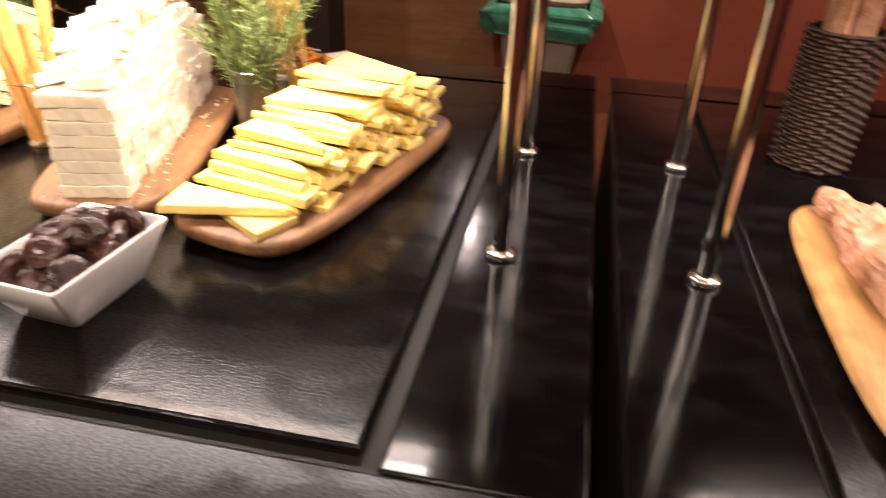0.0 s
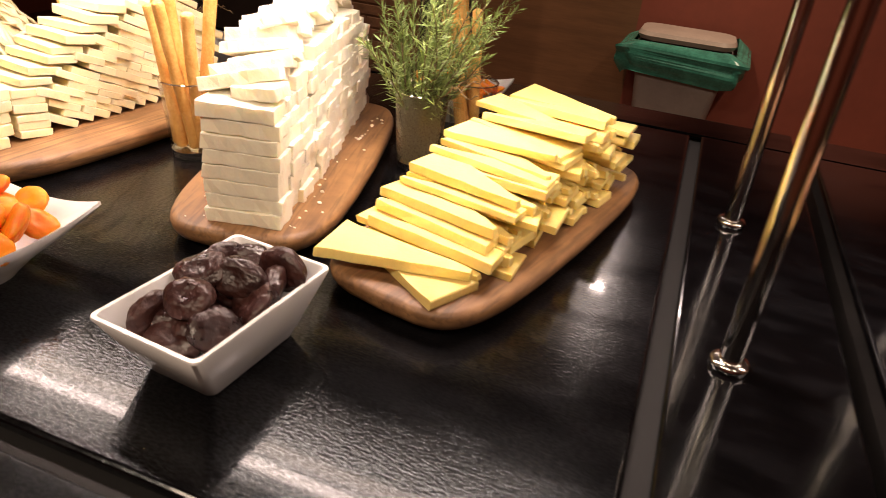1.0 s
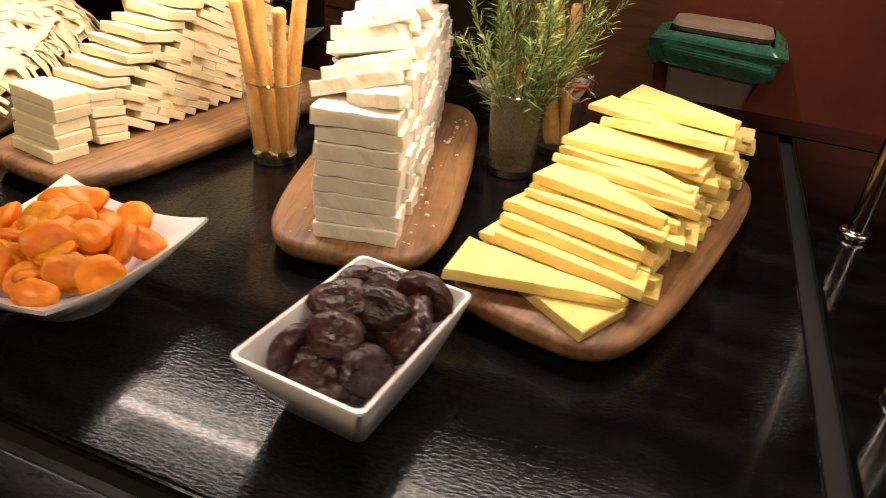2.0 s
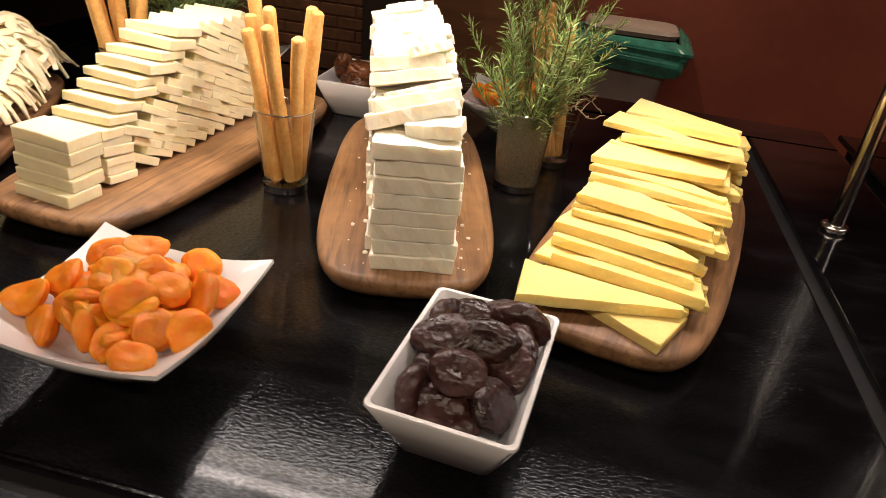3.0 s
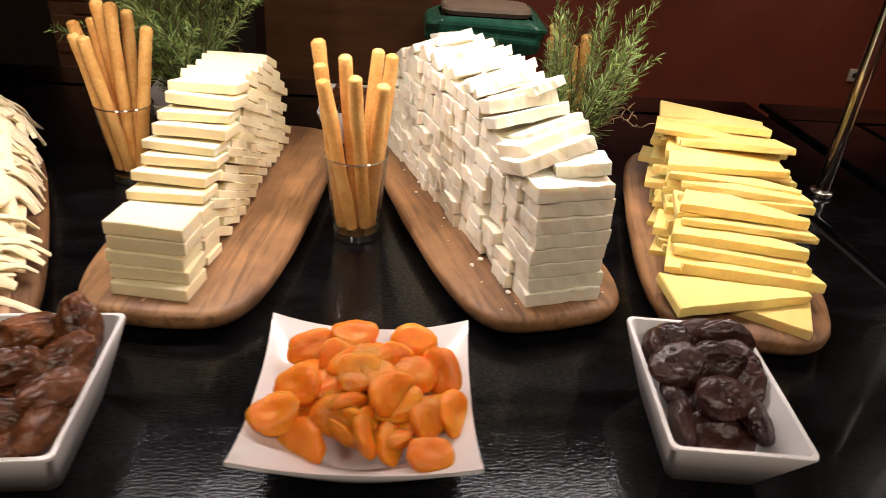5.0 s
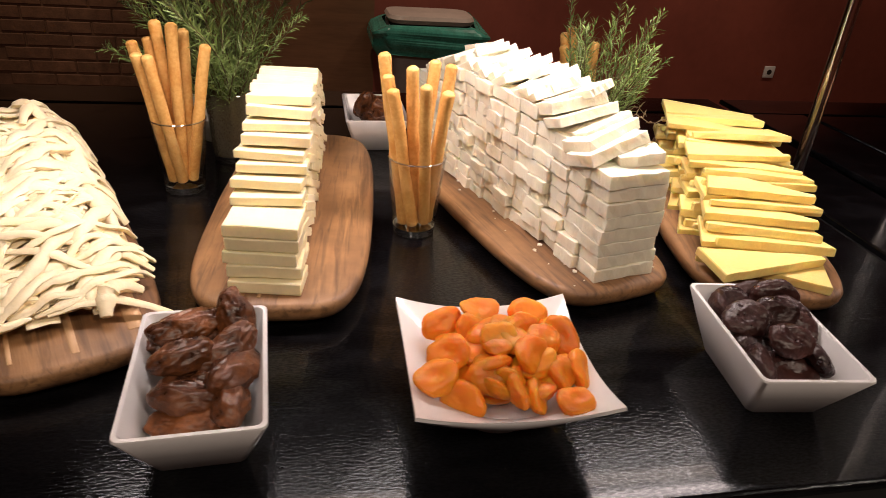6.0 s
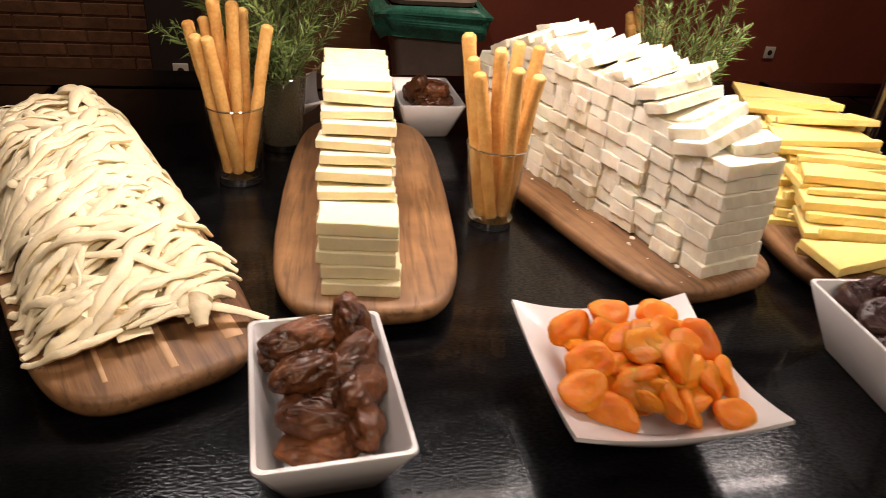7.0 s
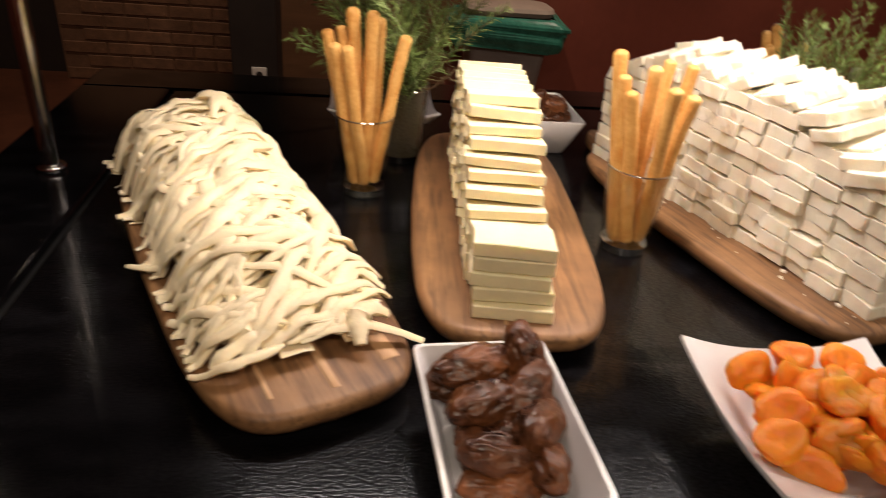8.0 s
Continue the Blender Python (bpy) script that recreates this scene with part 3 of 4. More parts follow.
def string_heap():
    t = thing("string_cheese_heap", pose(-1.209, 0.744, BT, 0, 0, 23.3), "loose heap of torn white string cheese strands", "cheese")

    def height(n, u):
        lat = max(0.0, 1 - (abs(n - 0.006) / 0.092) ** 2.2)
        lon = max(0.0, min(1.0, (u + 0.215) / 0.15)) * max(0.0, min(1.0, (0.318 - u) / 0.07))
        return (1 + 0.2 * noise.noise(Vector((n * 26, u * 20, 3)))) * (0.042 + 0.042 * max(0.0, min(1.0, (u + 0.16) / 0.36))) * lat ** 0.6 * lon ** 0.6

    bm = bmesh.new()
    grid = [[bm.verts.new((n, u, max(0.0005, height(n, u) * 0.8 + 0.003 * noise.noise(Vector((n * 60, u * 60, 0))))))
             for n in np.linspace(-0.092, 0.085, 20)] for u in np.linspace(-0.185, 0.325, 44)]
    for a, b in zip(grid, grid[1:]):
        for i in range(19):
            if min(v.co.z for v in (a[i], a[i + 1], b[i + 1], b[i])) > 0.012:
                bm.faces.new((a[i], a[i + 1], b[i + 1], b[i]))
    bmesh.ops.delete(bm, geom=[v for v in bm.verts if not v.link_faces], context="VERTS")
    part("heap_core", bm, M_STRING, t)
    for k in range(270):
        u0, n0 = rnd.uniform(-0.185, 0.288), rnd.uniform(-0.07, 0.07)
        a = rnd.gauss(16, 30) if rnd.random() < 0.72 or u0 < -0.12 else rnd.gauss(70, 50)
        length = rnd.uniform(0.06, 0.145)
        if u0 < -0.13:
            length *= 0.75
        dn, du = math.cos(radians(a)), math.sin(radians(a))
        reach = abs(dn) * length / 2
        far = 0.097 if k % 26 else 0.125
        n0 = max(-far + reach, min(far - reach, n0)) if reach < far else 0.0
        u0 = max(-0.205 + abs(du) * length / 2, u0)
        bend, arch = jit(0.014), rnd.uniform(0.0, 0.012)
        r = rnd.choice((0.0036, 0.005, 0.0062, 0.0074, 0.0088)) * rnd.uniform(0.85, 1.15) if k < 240 else rnd.uniform(0.0008, 0.0016)
        pts, rad = [], []
        for s in range(13):
            q = s / 12 - 0.5
            n = n0 + dn * length * q - du * bend * (4 * q * q - 0.3)
            u = u0 + du * length * q + dn * bend * (4 * q * q - 0.3)
            wob = 0.005 * noise.noise(Vector((k * 3.3, q * 4, 0)))
            z = max(height(n, u) * (0.92 + 0.05 * (k % 3)) + arch * (1 - 3 * q * q), r * 0.6) + wob * (1 if height(n, u) > 0.02 else 0.2)
            pts.append((n + 0.003 * noise.noise(Vector((k * 2.9, q * 5, 7))), u + 0.003 * noise.noise(Vector((k * 2.9, q * 5, 17))), z))
            rad.append(r * (0.30 + 0.70 * math.sin(math.pi * (0.05 + 0.90 * s / 12)) ** 0.6) * (1 + 0.4 * noise.noise(Vector((k * 1.7, s * 0.9, 4)))))
        part("cheese_strand", tube(bmesh.new(), pts, rad, 8, rnd.uniform(0.42, 0.75)), M_STRING, t)
    return t


string_heap()


# ---- dishes ----
def rect_dish(x, y, turn, label):
    t = thing("serving_dish", pose(x, y, TOP, 0, 0, turn), label, "dish", "white dishes")
    w, d, h = 0.110, 0.168, 0.064
    rings = [rounded_rect(0.068, 0.102, 0.008, 0.0), rounded_rect(0.072, 0.106, 0.008, 0.002), rounded_rect(0.092, 0.138, 0.008, h * 0.5), rounded_rect(w, d, 0.007, h - 0.002),
             rounded_rect(w - 0.001, d - 0.001, 0.007, h), rounded_rect(w - 0.008, d - 0.008, 0.006, h), rounded_rect(w - 0.010, d - 0.010, 0.006, h - 0.002),
             rounded_rect(0.084, 0.130, 0.006, h * 0.5), rounded_rect(0.066, 0.098, 0.008, 0.008)]
    part("dish_body", loft(bmesh.new(), rings), M_PORCELAIN, t)
    return t


def square_dish(x, y, turn, label):
    t = thing("serving_dish", pose(x, y, TOP, 0, 0, turn), label, "dish", "white dishes")

    def ring(r_in, mix, z, lift):
        pts = []
        for i in range(64):
            a = 2 * math.pi * i / 64
            c, s = math.cos(a), math.sin(a)
            sq = 0.0865 / max(abs(c), abs(s))
            corner = ((sq - 0.0865) / 0.035) ** 1.3
            sq *= 1 - 0.03 * (1 - min(1, corner))
            r = r_in * (1 - mix) + sq * mix
            pts.append((r * c, r * s, z + lift * corner))
        return pts

    rings = [ring(0.040, 0, 0.0, 0), ring(0.042, 0, 0.003, 0), ring(0.058, 0.1, 0.022, 0), ring(0.07, 0.6, 0.040, 0.004), ring(0.08, 1.0, 0.050, 0.012), ring(0.08, 0.985, 0.0535, 0.012),
             ring(0.066, 0.75, 0.0505, 0.008), ring(0.066, 0.15, 0.043, 0.002), ring(0.058, 0.0, 0.029, 0), ring(0.040, 0, 0.010, 0)]
    part("dish_body", loft(bmesh.new(), rings), M_PORCELAIN, t)
    return t


def fruit_mesh(name, a, b, c, mat, seed, dent, wrinkle, freq, cup, lump=0.25):
    """A shrunken dried fruit: flattened, cupped, wrinkled in ridges."""
    bm = bmesh.new()
    bmesh.ops.create_icosphere(bm, subdivisions=5, radius=1)
    off = Vector((seed * 7.1, seed * 2.3, seed * 4.7))
    for v in bm.verts:
        p = v.co.copy()
        r = 1 + lump * noise.noise(p * 1.3 + off) + 0.03 * noise.noise(p * 3.4 + off)
        ring = math.hypot(p.x, p.y)
        q = Vector((p.x * a * r, p.y * b * r, p.z * c * r))
        q.z -= dent * c * math.exp(-(ring / 0.4) ** 2) * (1 if p.z > 0 else 0)
        q.z += cup * (p.x * p.x + 0.4 * p.x * p.y) * a
        w = q + 0.004 * Vector((noise.noise(q * 70 + off), noise.noise(q * 70 - off), 0))
        if cup < 0 or a > 0.025:
            w = Vector((w.x * 0.45, w.y, w.z))
        ridge = 1 - 2 * abs(noise.noise(w * freq + off))
        fine = 1 - 2 * abs(noise.noise(w * freq * 2.4 + off))
        q += p * wrinkle * (ridge * 0.7 + fine * 0.4 - 0.5)
        v.co = q
    return mesh_of(name, bm, mat)


APR = [fruit_mesh("dried_apricot", 0.0178 + 0.0018 * (s % 3), 0.0148 + 0.0016 * (s % 2), 0.0086, M_APRICOT, s, 0.3, 0.00045, 150, (0.1, 0.25, 0.02, 0.42)[s % 4], 0.14) for s in range(8)]
DRK = [fruit_mesh("dried_apricot", 0.0225 + 0.002 * (s % 3), 0.0185 + 0.0015 * (s % 2), 0.0102, M_DARK, s + 10, 0.3, 0.0010, 130, (0.1, 0.22, 0.05)[s % 3], 0.14) for s in range(6)]
DAT = [fruit_mesh("dried_date", 0.0275 + 0.002 * (s % 3), 0.0168, 0.0155, M_DATE, s + 20, 0.1, 0.0028, 100, (0.08, -0.06, 0.14)[s % 3], 0.2) for s in range(6)]


def heap_round(meshes, name, x, y, turn, layers, label, group):
    base = pose(x, y, TOP, 0, 0, turn)
    for z, radius, count, tilt in layers:
        for i in range(count):
            a = 2 * math.pi * (i + 0.35 * (z * 100 % 3)) / count + jit(0.25)
            r = radius + jit(0.006) if count > 1 else 0
            m = base @ pose(r * math.cos(a), r * math.sin(a), z + jit(0.003), 0, 0, math.degrees(a)) @ pose(0, 0, 0, jit(30), tilt + jit(22), jit(70))
            ob = new(name, meshes[rnd.randrange(len(meshes))])
            ob.matrix_basis = m
            tagged(ob, label, "fruit", group)


def heap_rect(meshes, name, x, y, turn, layers, label, group, spin):
    base = pose(x, y, TOP, 0, 0, turn)
    for z, w, d, nx, ny, tilt in layers:
        for i in range(nx):
            for j in range(ny):
                px = (-0.5 + (i + 0.5) / nx) * w + jit(0.004)
                py = (-0.5 + (j + 0.5) / ny) * d + jit(0.005)
                m = base @ pose(px, py, z + jit(0.004)) @ pose(0, 0, 0, jit(tilt), jit(tilt), spin + jit(60))
                ob = new(name, meshes[rnd.randrange(len(meshes))])
                ob.matrix_basis = m
                tagged(ob, label, "fruit", group)


def lay_fruit(meshes, name, x, y, turn, spots, label, group, squeeze=1.0, lift=0.0):
    base = pose(x, y, TOP, 0, 0, turn)
    for k, (px, py, pz, rx, ry, rz) in enumerate(spots):
        ob = new(name, meshes[(k * 5 + 2) % len(meshes)])
        ob.matrix_basis = base @ pose(px * squeeze, py * squeeze, pz - 0.008 + lift) @ pose(0, 0, 0, 0, 0, rz) @ pose(0, 0, 0, rx, ry, 0)
        tagged(ob, label, "fruit", group)


square_dish(-0.740, 0.476, -1.5, "square white porcelain dish heaped with orange dried apricots")
LAY_ORANGE = ((0.027, 0.016, 4, 5), (0.043, 0.029, 7, -14), (0.052, 0.044, 11, -16), (0.064, 0.030, 8, -10), (0.077, 0.014, 4, 10))
SPOT_ORANGE = (
    (-0.046, 0.042, 0.066, 48, -10, 15), (-0.012, 0.046, 0.074, 15, 5, 12), (0.038, 0.050, 0.070, 35, 10, -10), (-0.048, -0.010, 0.070, 35, -20, -20),
    (-0.004, -0.006, 0.083, 32, 0, 8), (0.020, 0.008, 0.078, 60, 0, 30), (0.040, 0.000, 0.075, 25, 15, 10), (0.020, -0.024, 0.076, 55, 0, 50),
    (0.062, 0.012, 0.068, 40, 40, -70), (-0.062, -0.034, 0.062, 20, -15, 10), (-0.018, -0.038, 0.066, 50, 0, -15), (0.004, -0.048, 0.060, 70, 0, 85))
lay_fruit(APR, "dried_apricot", -0.740, 0.476, -1.5, SPOT_ORANGE, "wrinkled orange dried apricot heaped in a white dish", "orange apricots", 1.0, 0.006)
SPOT_FRONT = ((-0.040, -0.048, 0.055, 60, 0, -35), (0.022, -0.050, 0.058, 65, 0, 75), (0.047, -0.034, 0.066, 50, 20, 40), (0.051, -0.066, 0.064, 12, 6, 8), (0.068, -0.022, 0.062, 60, 0, 70), (0.060, 0.034, 0.064, 30, 30, 30))
lay_fruit(APR[::-1], "dried_apricot", -0.740, 0.476, -1.5, SPOT_FRONT, "wrinkled orange dried apricot heaped in a white dish", "orange apricots")
heap_round(APR, "dried_apricot", -0.740, 0.476, -1.5, LAY_ORANGE, "wrinkled orange dried apricot heaped in a white dish", "orange apricots")

rect_dish(-0.455, 0.487, -5.5, "rectangular white porcelain dish filled with dark dried apricots")
LAY_DARK = ((0.024, 0.01, 0.045, 1, 2, 8), (0.038, 0.034, 0.08, 2, 3, 12))
SPOT_DARK = (
    (0.008, 0.016, 0.077, 55, 0, 5), (-0.026, 0.010, 0.074, 25, -10, 12), (-0.002, -0.030, 0.078, 25, 5, -8), (0.026, 0.052, 0.075, 75, 0, -5),
    (-0.036, 0.044, 0.064, 75, 0, 80), (-0.018, 0.056, 0.064, 35, 0, 6), (0.030, 0.030, 0.068, 60, 0, -55), (0.027, 0.010, 0.064, 40, 20, -45),
    (-0.024, -0.004, 0.058, 30, 0, 60), (-0.031, -0.040, 0.056, 70, 0, 85), (-0.010, -0.044, 0.052, 40, 0, 0), (0.027, -0.036, 0.062, 45, 15, 65),
    (-0.002, -0.050, 0.050, 20, 0, 0), (0.012, 0.064, 0.064, 60, 0, -20))
lay_fruit(DRK, "dried_apricot", -0.455, 0.487, -5.5, SPOT_DARK, "wrinkled dark brown dried apricot in a white dish", "dark apricots")
heap_rect(DRK, "dried_apricot", -0.455, 0.487, -5.5, LAY_DARK, "wrinkled dark brown dried apricot in a white dish", "dark apricots", 20)

rect_dish(-0.9975, 0.475, 3, "rectangular white porcelain dish filled with shiny brown dates")
SPOT_DATE = (
    (-0.014, 0.050, 0.074, 0, -8, 12), (0.028, 0.050, 0.078, 20, -58, 100), (-0.014, 0.012, 0.071, 10, -8, 18), (0.021, 0.020, 0.066, 20, -20, 42),
    (-0.022, 0.056, 0.058, 0, 0, 25), (-0.008, -0.006, 0.052, 0, 4, 8), (0.026, -0.004, 0.062, 10, 10, 60), (0.023, -0.030, 0.054, 0, 14, 98),
    (-0.010, -0.026, 0.056, 0, 6, -6), (-0.006, -0.040, 0.043, 0, 0, 4), (0.014, 0.046, 0.060, 0, -20, 120), (0.0, 0.02, 0.045, 0, 0, 60))
LAY_DATE = ((0.026, 0.01, 0.05, 1, 2, 6), (0.034, 0.02, 0.07, 1, 3, 10))
D_LAB = "glossy wrinkled brown date lying in a white dish"
lay_fruit(DAT, "dried_date", -0.9975, 0.475, 3, SPOT_DATE, D_LAB, "brown dates")
heap_rect(DAT, "dried_date", -0.9975, 0.475, 3, LAY_DATE, D_LAB, "brown dates", 15)
rect_dish(-0.79, 1.205, 0, "rectangular white dish of brown dates at the back edge")
lay_fruit(DAT[::-1], "dried_date", -0.79, 1.205, 180, SPOT_DATE, D_LAB, "brown dates", 0.68, 0.008)
square_dish(-0.52, 1.235, 0, "square white dish of orange apricots behind the rosemary")
lay_fruit(APR, "dried_apricot", -0.52, 1.235, 180, SPOT_ORANGE, "wrinkled orange dried apricot heaped in a white dish", "orange apricots")
heap_round(APR, "dried_apricot", -0.52, 1.235, 0, LAY_ORANGE, "wrinkled orange dried apricot heaped in a white dish", "orange apricots")
square_dish(-1.055, 1.225, 0, "square white dish standing behind the rosemary glass")


# ---- glasses with breadsticks and rosemary ----
def tumbler(x, y, mat, label, group, h=0.11, r0=0.028, r1=0.0385):
    t = thing("tumbler", pose(x, y, TOP), label, "glass", group)
    wall = [(r0 + 0.001, 0.0125), (r1, h - 0.001), (r1 - 0.0007, h), (r1 - 0.0015, h - 0.001), (r0 - 0.0005, 0.0125)]
    part("glass_wall", lathe(wall, 40, False, False), mat, t)
    part("glass_base", lathe([(r0 - 0.003, 0.0), (r0, 0.002), (r0 + 0.0009, 0.012), (r0 - 0.006, 0.011), (0.006, 0.0105)], 40), M_FOOT, t, "thick glass foot")
    bm = bmesh.new()
    rings = [[((r1 - 0.0008 + 0.0011 * math.cos(b)) * math.cos(a), (r1 - 0.0008 + 0.0011 * math.cos(b)) * math.sin(a), h + 0.0011 * math.sin(b)) for b in (0, 1.05, 2.09, 3.14, 4.19, 5.24)] for a in [2 * math.pi * i / 48 for i in range(49)]]
    part("glass_rim", loft(bm, rings, False, False), M_FOOT, t, "bright rounded rim")
    return t


def stick_mesh(seed, length):
    pts, rad = [], []
    for q in (0, 0.006, 0.012, 0.020, 0.045, 0.12, 0.2, 0.3, 0.4, 0.5, 0.6, 0.7, 0.8, 0.88, 0.955, 0.980, 0.988, 0.994, 1):
        pts.append((0.002 * noise.noise(Vector((seed, q * 2, 0))), 0.002 * noise.noise(Vector((seed, q * 2, 9))), q * length))
        end = math.sqrt(max(0.30, 1 - (1 - min(q, 1 - q) / 0.02) ** 2)) if min(q, 1 - q) < 0.02 else 1.0
        rad.append(0.0080 * end * (1 + 0.16 * noise.noise(Vector((seed, q * 9, 3)))))
    bm = bmesh.new()
    loft(bm, [circle(r, p[2], 12, p[0], p[1]) for p, r in zip(pts, rad)])
    return mesh_of("breadstick", bm, M_STICK)


STICKS = [stick_mesh(s, 0.19 + 0.012 * s) for s in range(4)]


def breadsticks(x, y, spots, turn=0):
    for bx, by, tx, ty, k in spots:
        foot = Vector((bx, by, 0.016))
        d = (Vector((tx, ty, 0.115)) - foot).normalized()
        q = d.to_track_quat("Z", "Y").to_matrix().to_4x4()
        ob = new("breadstick", STICKS[k])
        ob.matrix_basis = pose(x, y, TOP, 0, 0, turn) @ Matrix.Translation(foot) @ q @ pose(0, 0, 0, 0, 0, rnd.uniform(0, 360))
        tagged(ob, "golden baked breadstick standing in a clear tumbler", "breadstick", "breadsticks")


SPOTS = ((-0.014, 0.002, -0.028, 0.010, 3), (-0.004, -0.016, -0.022, -0.016, 0), (0.012, -0.010, 0.006, -0.026, 1), (0.002, 0.014, 0.012, 0.024, 2), (0.016, 0.006, 0.027, 0.008, 2),
         (-0.016, -0.010, -0.029, -0.004, 1), (0.0, 0.0, -0.006, -0.004, 2), (0.016, -0.004, 0.024, -0.016, 0))
GL = "clear glass tumbler holding golden breadsticks"
tumbler(-0.766, 0.836, M_GLASS, GL, "tumblers")
breadsticks(-0.766, 0.836, SPOTS)
tumbler(-1.088, 0.984, M_GLASS, GL, "tumblers")
FAN = ((-0.010, 0.002, -0.030, 0.004, 1), (-0.012, -0.008, -0.027, -0.014, 0), (0.0, -0.012, -0.013, -0.022, 0), (0.004, 0.008, -0.006, 0.010, 3), (0.0, 0.0, 0.003, -0.004, 3),
       (0.010, 0.004, 0.013, 0.010, 2), (0.012, -0.004, 0.030, -0.006, 1), (-0.008, 0.010, -0.020, 0.016, 1))
breadsticks(-1.088, 0.984, FAN)
tumbler(-0.440, 1.092, M_GLASS, GL, "tumblers")
LEFT = ((0.004, -0.010, -0.026, -0.010, 1), (0.0, 0.008, -0.022, 0.012, 2), (-0.012, 0.0, -0.031, 0.0, 0), (0.012, 0.002, -0.010, 0.006, 3), (-0.006, -0.014, -0.016, -0.024, 0), (0.010, -0.006, 0.004, -0.010, 1))
breadsticks(-0.440, 1.092, LEFT)


def rosemary(x, y, sprigs, label, size=1.0, drift=0.0, spread=1.0):
    t = thing("rosemary_bunch", pose(x, y, TOP), label, "herb", "rosemary bunches")
    for k in range(sprigs):
        r = random.Random(100 + k + int(x * 1000))
        az = 2 * math.pi * k / sprigs + r.uniform(-0.3, 0.3)
        lean = r.uniform(0.08, 0.5) if k % 3 else r.uniform(0.02, 0.15)
        if k == sprigs // 2:
            lean = 0.55
        lean *= spread
        length = size * r.uniform(0.15, 0.245) * (1 - 0.25 * lean)
        bend = r.uniform(-0.02, 0.07)
        sway = r.uniform(-0.9, 0.9)
        path = []
        for i in range(10):
            q = i / 9
            out = (0.004 + 0.018 * min(1, q * 2.2)) + lean * length * max(0, q - 0.4) + bend * q * q
            path.append(Vector((drift * q * q + out * math.cos(az + q * sway), out * math.sin(az + q * sway), 0.02 + length * q * (1 - 0.16 * lean * q))))
        bm = bmesh.new()
        tube(bm, path, [0.0014 - 0.0008 * i / 9 for i in range(10)], 5)
        stem = part("stem", bm, M_STEM, t, "woody brown stem")
        verts, faces = [], []
        count = int(68 * size)
        for j in range(count):
            q = 0.36 + 0.64 * j / count
            f = q * 9
            i = min(8, int(f))
            p = path[i].lerp(path[i + 1], f - i)
            d = (path[i + 1] - path[i]).normalized()
            side = d.orthogonal().normalized()
            side.rotate(Matrix.Rotation(j * 2.4 + r.uniform(-1.2, 1.2), 3, d))
            way = (side * r.uniform(0.3, 1.1) + d * r.uniform(0.1, 1.2) + Vector((0, 0, r.uniform(-0.1, 0.35)))).normalized()
            ln = r.uniform(0.014, 0.031) * (1 - 0.35 * max(0, q - 0.8) / 0.2)
            w = way.cross(d).normalized() * 0.0012
            n = way.cross(w).normalized() * 0.0005
            droop = Vector((0, 0, -0.002 * r.random()))
            mid = p + way * ln * 0.5
            b = len(verts)
            verts += [p, mid + w, mid - w, mid + n, mid - n * 0.4, p + way * ln + droop]
            faces += [(b, b + 1, b + 3), (b, b + 3, b + 2), (b, b + 2, b + 4), (b, b + 4, b + 1), (b + 5, b + 3, b + 1), (b + 5, b + 2, b + 3), (b + 5, b + 4, b + 2), (b + 5, b + 1, b + 4)]
        me = bpy.data.meshes.new("needles")
        me.from_pydata([tuple(v) for v in verts], [], faces)
        me.materials.append(M_NEEDLE)
        part("needles", me, M_NEEDLE, stem, "narrow green needle leaves")
    for k in range(4):
        r = random.Random(900 + k)
        bm = bmesh.new()
        az, ln = r.uniform(-0.6, 0.7), r.uniform(0.05, 0.085)
        path = [Vector(((0.03 + ln * q) * math.cos(az), (0.03 + ln * q) * math.sin(az), 0.115 + 0.05 * q - 0.03 * q * q + 0.006 * math.sin(9 * q + k))) for q in [i / 7 for i in range(8)]]
        tube(bm, path, [0.0011 - 0.0006 * i / 7 for i in range(8)], 5)
        for j in range(9):
            p = path[3 + j % 5]
            e = p + Vector((r.uniform(-0.004, 0.012), r.uniform(-0.01, 0.01), r.uniform(-0.008, 0.012)))
            tube(bm, [p, p.lerp(e, 0.5) + Vector((0, 0, 0.002)), e], [0.0007, 0.0009, 0.0004], 4)
        part("dry_twig", bm, M_DRY, t, "dry brown twig")
    return t


HG = "cloudy glass tumbler holding fresh rosemary sprigs"
tumbler(-0.478, 0.976, M_FROST, HG, "tumblers", 0.115, 0.030, 0.0385)
rosemary(-0.477, 0.976, 36, "fresh green rosemary bunch standing in a cloudy tumbler", 1.14, 0.010)
tumbler(-1.03, 1.110, M_FROST, HG, "tumblers", 0.115, 0.030, 0.0385)
rosemary(-1.03, 1.110, 56, "fresh green rosemary bunch standing in a cloudy tumbler", 1.4, -0.05, 1.7)


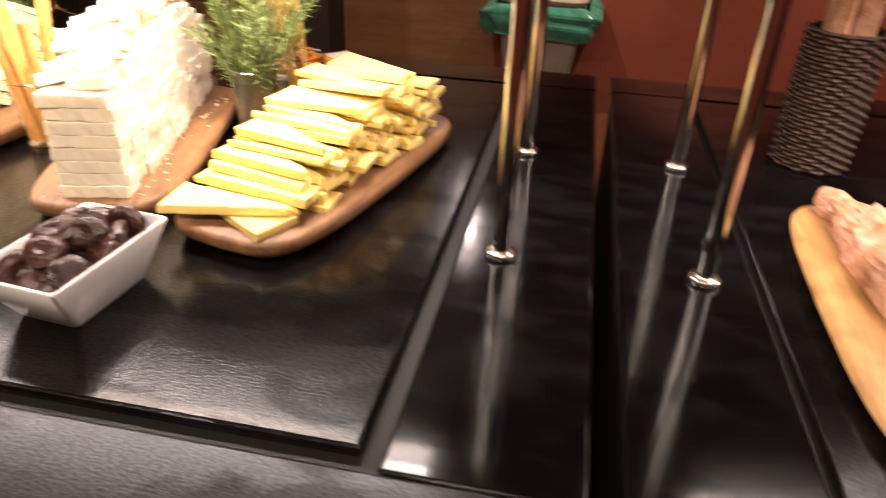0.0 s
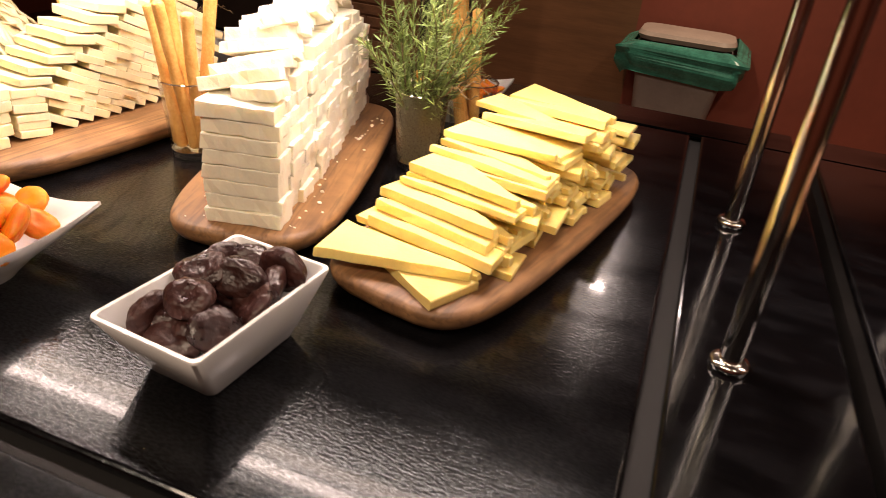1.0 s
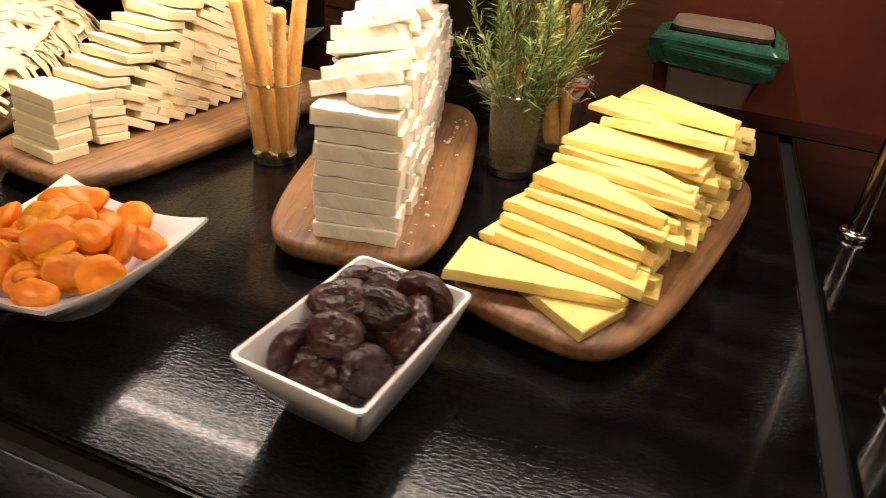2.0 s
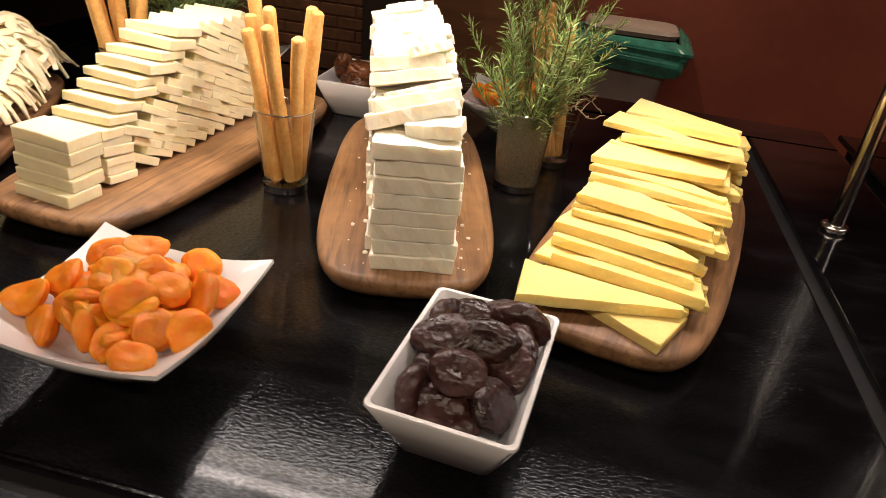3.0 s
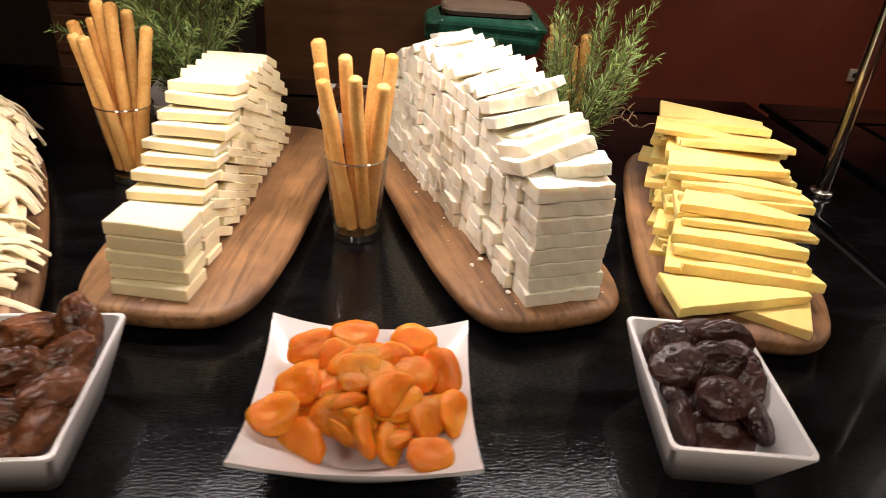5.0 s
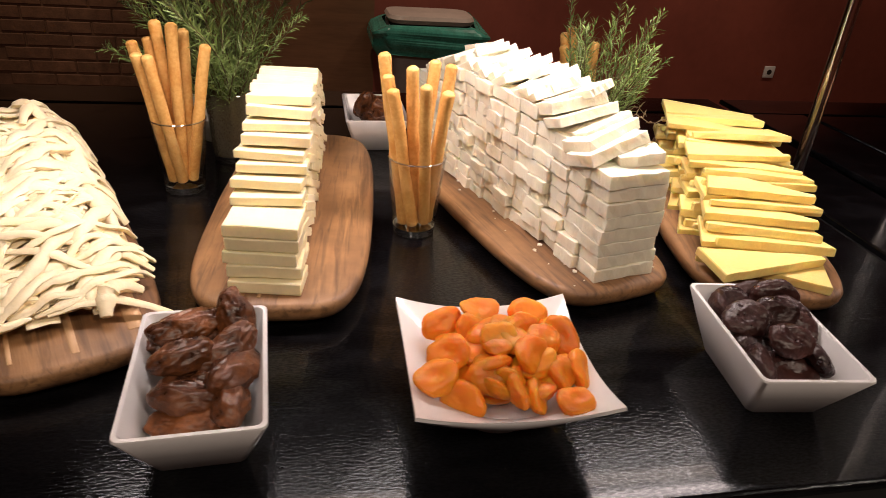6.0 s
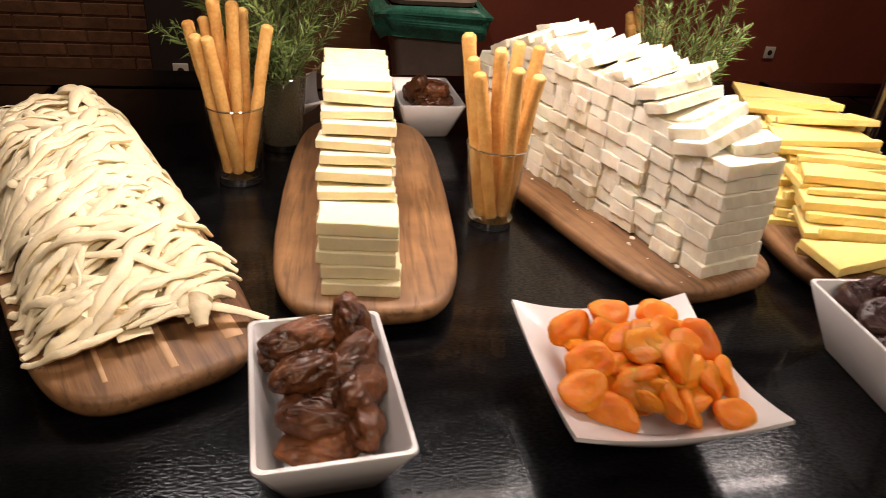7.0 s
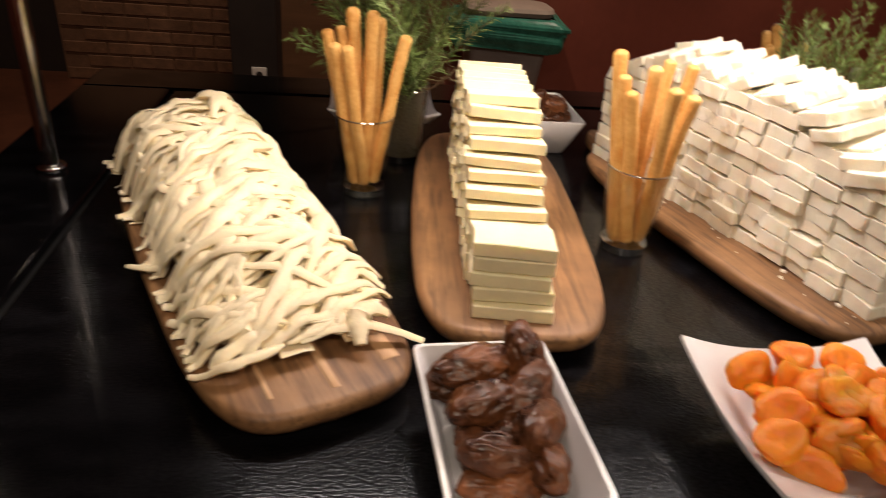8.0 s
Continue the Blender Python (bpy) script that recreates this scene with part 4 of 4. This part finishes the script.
# ---- waste bin against the wall ----
def waste_bin(x, y):
    t = thing("waste_bin", pose(x, y, 0), "grey plastic waste bin with a green bag", "bin")
    part("bin_body", loft(bmesh.new(), [rounded_rect(0.36, 0.26, 0.04, 0.0), rounded_rect(0.50, 0.36, 0.05, 0.585), rounded_rect(0.49, 0.35, 0.05, 0.585), rounded_rect(0.35, 0.25, 0.04, 0.02)]), M_BIN, t)
    rings = []
    for k in range(14):
        q = k / 13
        flare = 0.16 * math.sin(min(1, q * 3.2) * 1.57) - 0.15 * max(0, q - 0.3)
        base = rounded_rect(0.54 + flare, 0.40 + flare * 0.6, 0.07, 0.60 - 0.20 * q, 18)
        ring = []
        for px, py, pz in base:
            fold = abs(noise.noise(Vector((px * 9, py * 9, q * 2.2)))) - 0.2
            ring.append((px * (1 + 0.20 * fold * min(1, q * 4)), py * (1 + 0.20 * fold * min(1, q * 4)),
                         pz + 0.05 * q * noise.noise(Vector((px * 7, py * 7, 5))) + 0.07 * (1 - q) * noise.noise(Vector((px * 5, py * 5, 2)))))
        rings.append(ring)
    part("bin_bag", loft(bmesh.new(), rings, False, False), M_BAG, t, "crumpled green plastic bag", smooth=False)
    part("bin_lid", loft(bmesh.new(), [rounded_rect(0.50, 0.34, 0.09, 0.602), rounded_rect(0.52, 0.36, 0.09, 0.625), rounded_rect(0.50, 0.34, 0.09, 0.645), rounded_rect(0.3, 0.2, 0.05, 0.655)]), M_LID, t, "beige plastic lid")
    return t


waste_bin(-0.195, 4.20)


# ---- right-hand table: basket and bread ----
def wicker_basket(x, y):
    t = thing("wicker_basket", pose(x, y, TOP), "tall dark woven wicker basket holding crispbread", "basket")
    r, h = 0.056, 0.215
    part("basket_core", lathe([(r - 0.005, 0.001), (r - 0.004, h), (r - 0.008, h), (r - 0.009, 0.006)], 32), M_WICKER, t)
    for k in range(34):
        bm = bmesh.new()
        z = 0.004 + k * h / 34
        n = 56
        rings = []
        for i in range(n):
            a = 2 * math.pi * i / n
            rr = r + 0.0036 * math.sin(11 * a + math.pi * (k % 2))
            c = Vector((rr * math.cos(a), rr * math.sin(a), z))
            o = Vector((math.cos(a), math.sin(a), 0))
            rings.append([c + 0.0028 * (math.cos(b) * o + math.sin(b) * Vector((0, 0, 1))) for b in (0, 1.57, 3.14, 4.71)])
        rings.append(rings[0])
        loft(bm, rings, False, False)
        part("wicker_strand", bm, M_WICKER, t)
    return t


wicker_basket(0.425, 1.115)
for k in range(6):
    ob = part("crispbread", boxed(-0.018, 0.018, -0.004, 0.004, 0, 0.24 + 0.008 * k, bevel=0.003), M_CRUST, m=pose(0.425 + 0.022 * math.cos(k * 1.9), 1.115 + 0.022 * math.sin(k * 1.9), TOP + 0.008, jit(3), jit(3), 60 * k))
    tagged(ob, "brown crispbread strip standing in a wicker basket", "bread", "crispbreads")


def loaf(x, y, turn, length, width, seed, label):
    bm = bmesh.new()
    bmesh.ops.create_icosphere(bm, subdivisions=5, radius=1)
    off = Vector((seed * 3, seed, 0))
    for v in bm.verts:
        p = v.co.copy()
        k = 1 + 0.14 * noise.noise(p * 2.4 + off) + 0.10 * noise.noise(p * 7 + off) + 0.05 * noise.noise(p * 18 + off)
        z = p.z * width * 0.42 * k
        v.co = Vector((p.x * width / 2 * k, math.copysign(abs(p.y) ** 0.85, p.y) * length / 2 * k, max(z, -width * 0.24) + width * 0.24 + 0.004 * max(0, math.sin(p.y * 13 + p.x * 3)) * (p.z > 0.2)))
    ob = part("bread_loaf", bm, M_CRUST, m=pose(x, y, TOP + 0.0225, 0, 0, turn))
    return tagged(ob, label, "bread", "bread loaves")


loaf(0.405, 0.67, 4, 0.34, 0.085, 1, "crusty rustic bread loaf on a pale board")
loaf(0.485, 0.68, -3, 0.36, 0.085, 2, "crusty rustic bread loaf on a pale board")
loaf(0.39, 0.86, 12, 0.07, 0.045, 3, "small crusty bread roll on a pale board")

# ---- bricks of the far wall ----
BRICK = mesh_of("brick", boxed(-0.12, 0.12, -0.012, 0.02, -0.033, 0.033, bevel=0.004, segments=1), M_BRICK, False)
for row in range(18):
    for col in range(5):
        bx = -2.67 + col * 0.25 + (0.125 if row % 2 else 0)
        if bx > -1.66:
            continue
        part("brick", BRICK, M_BRICK, wall_brick, m=pose(bx, WALL_Y + 0.016 + jit(0.002), 0.04 + row * 0.078, 0, 0, 0))
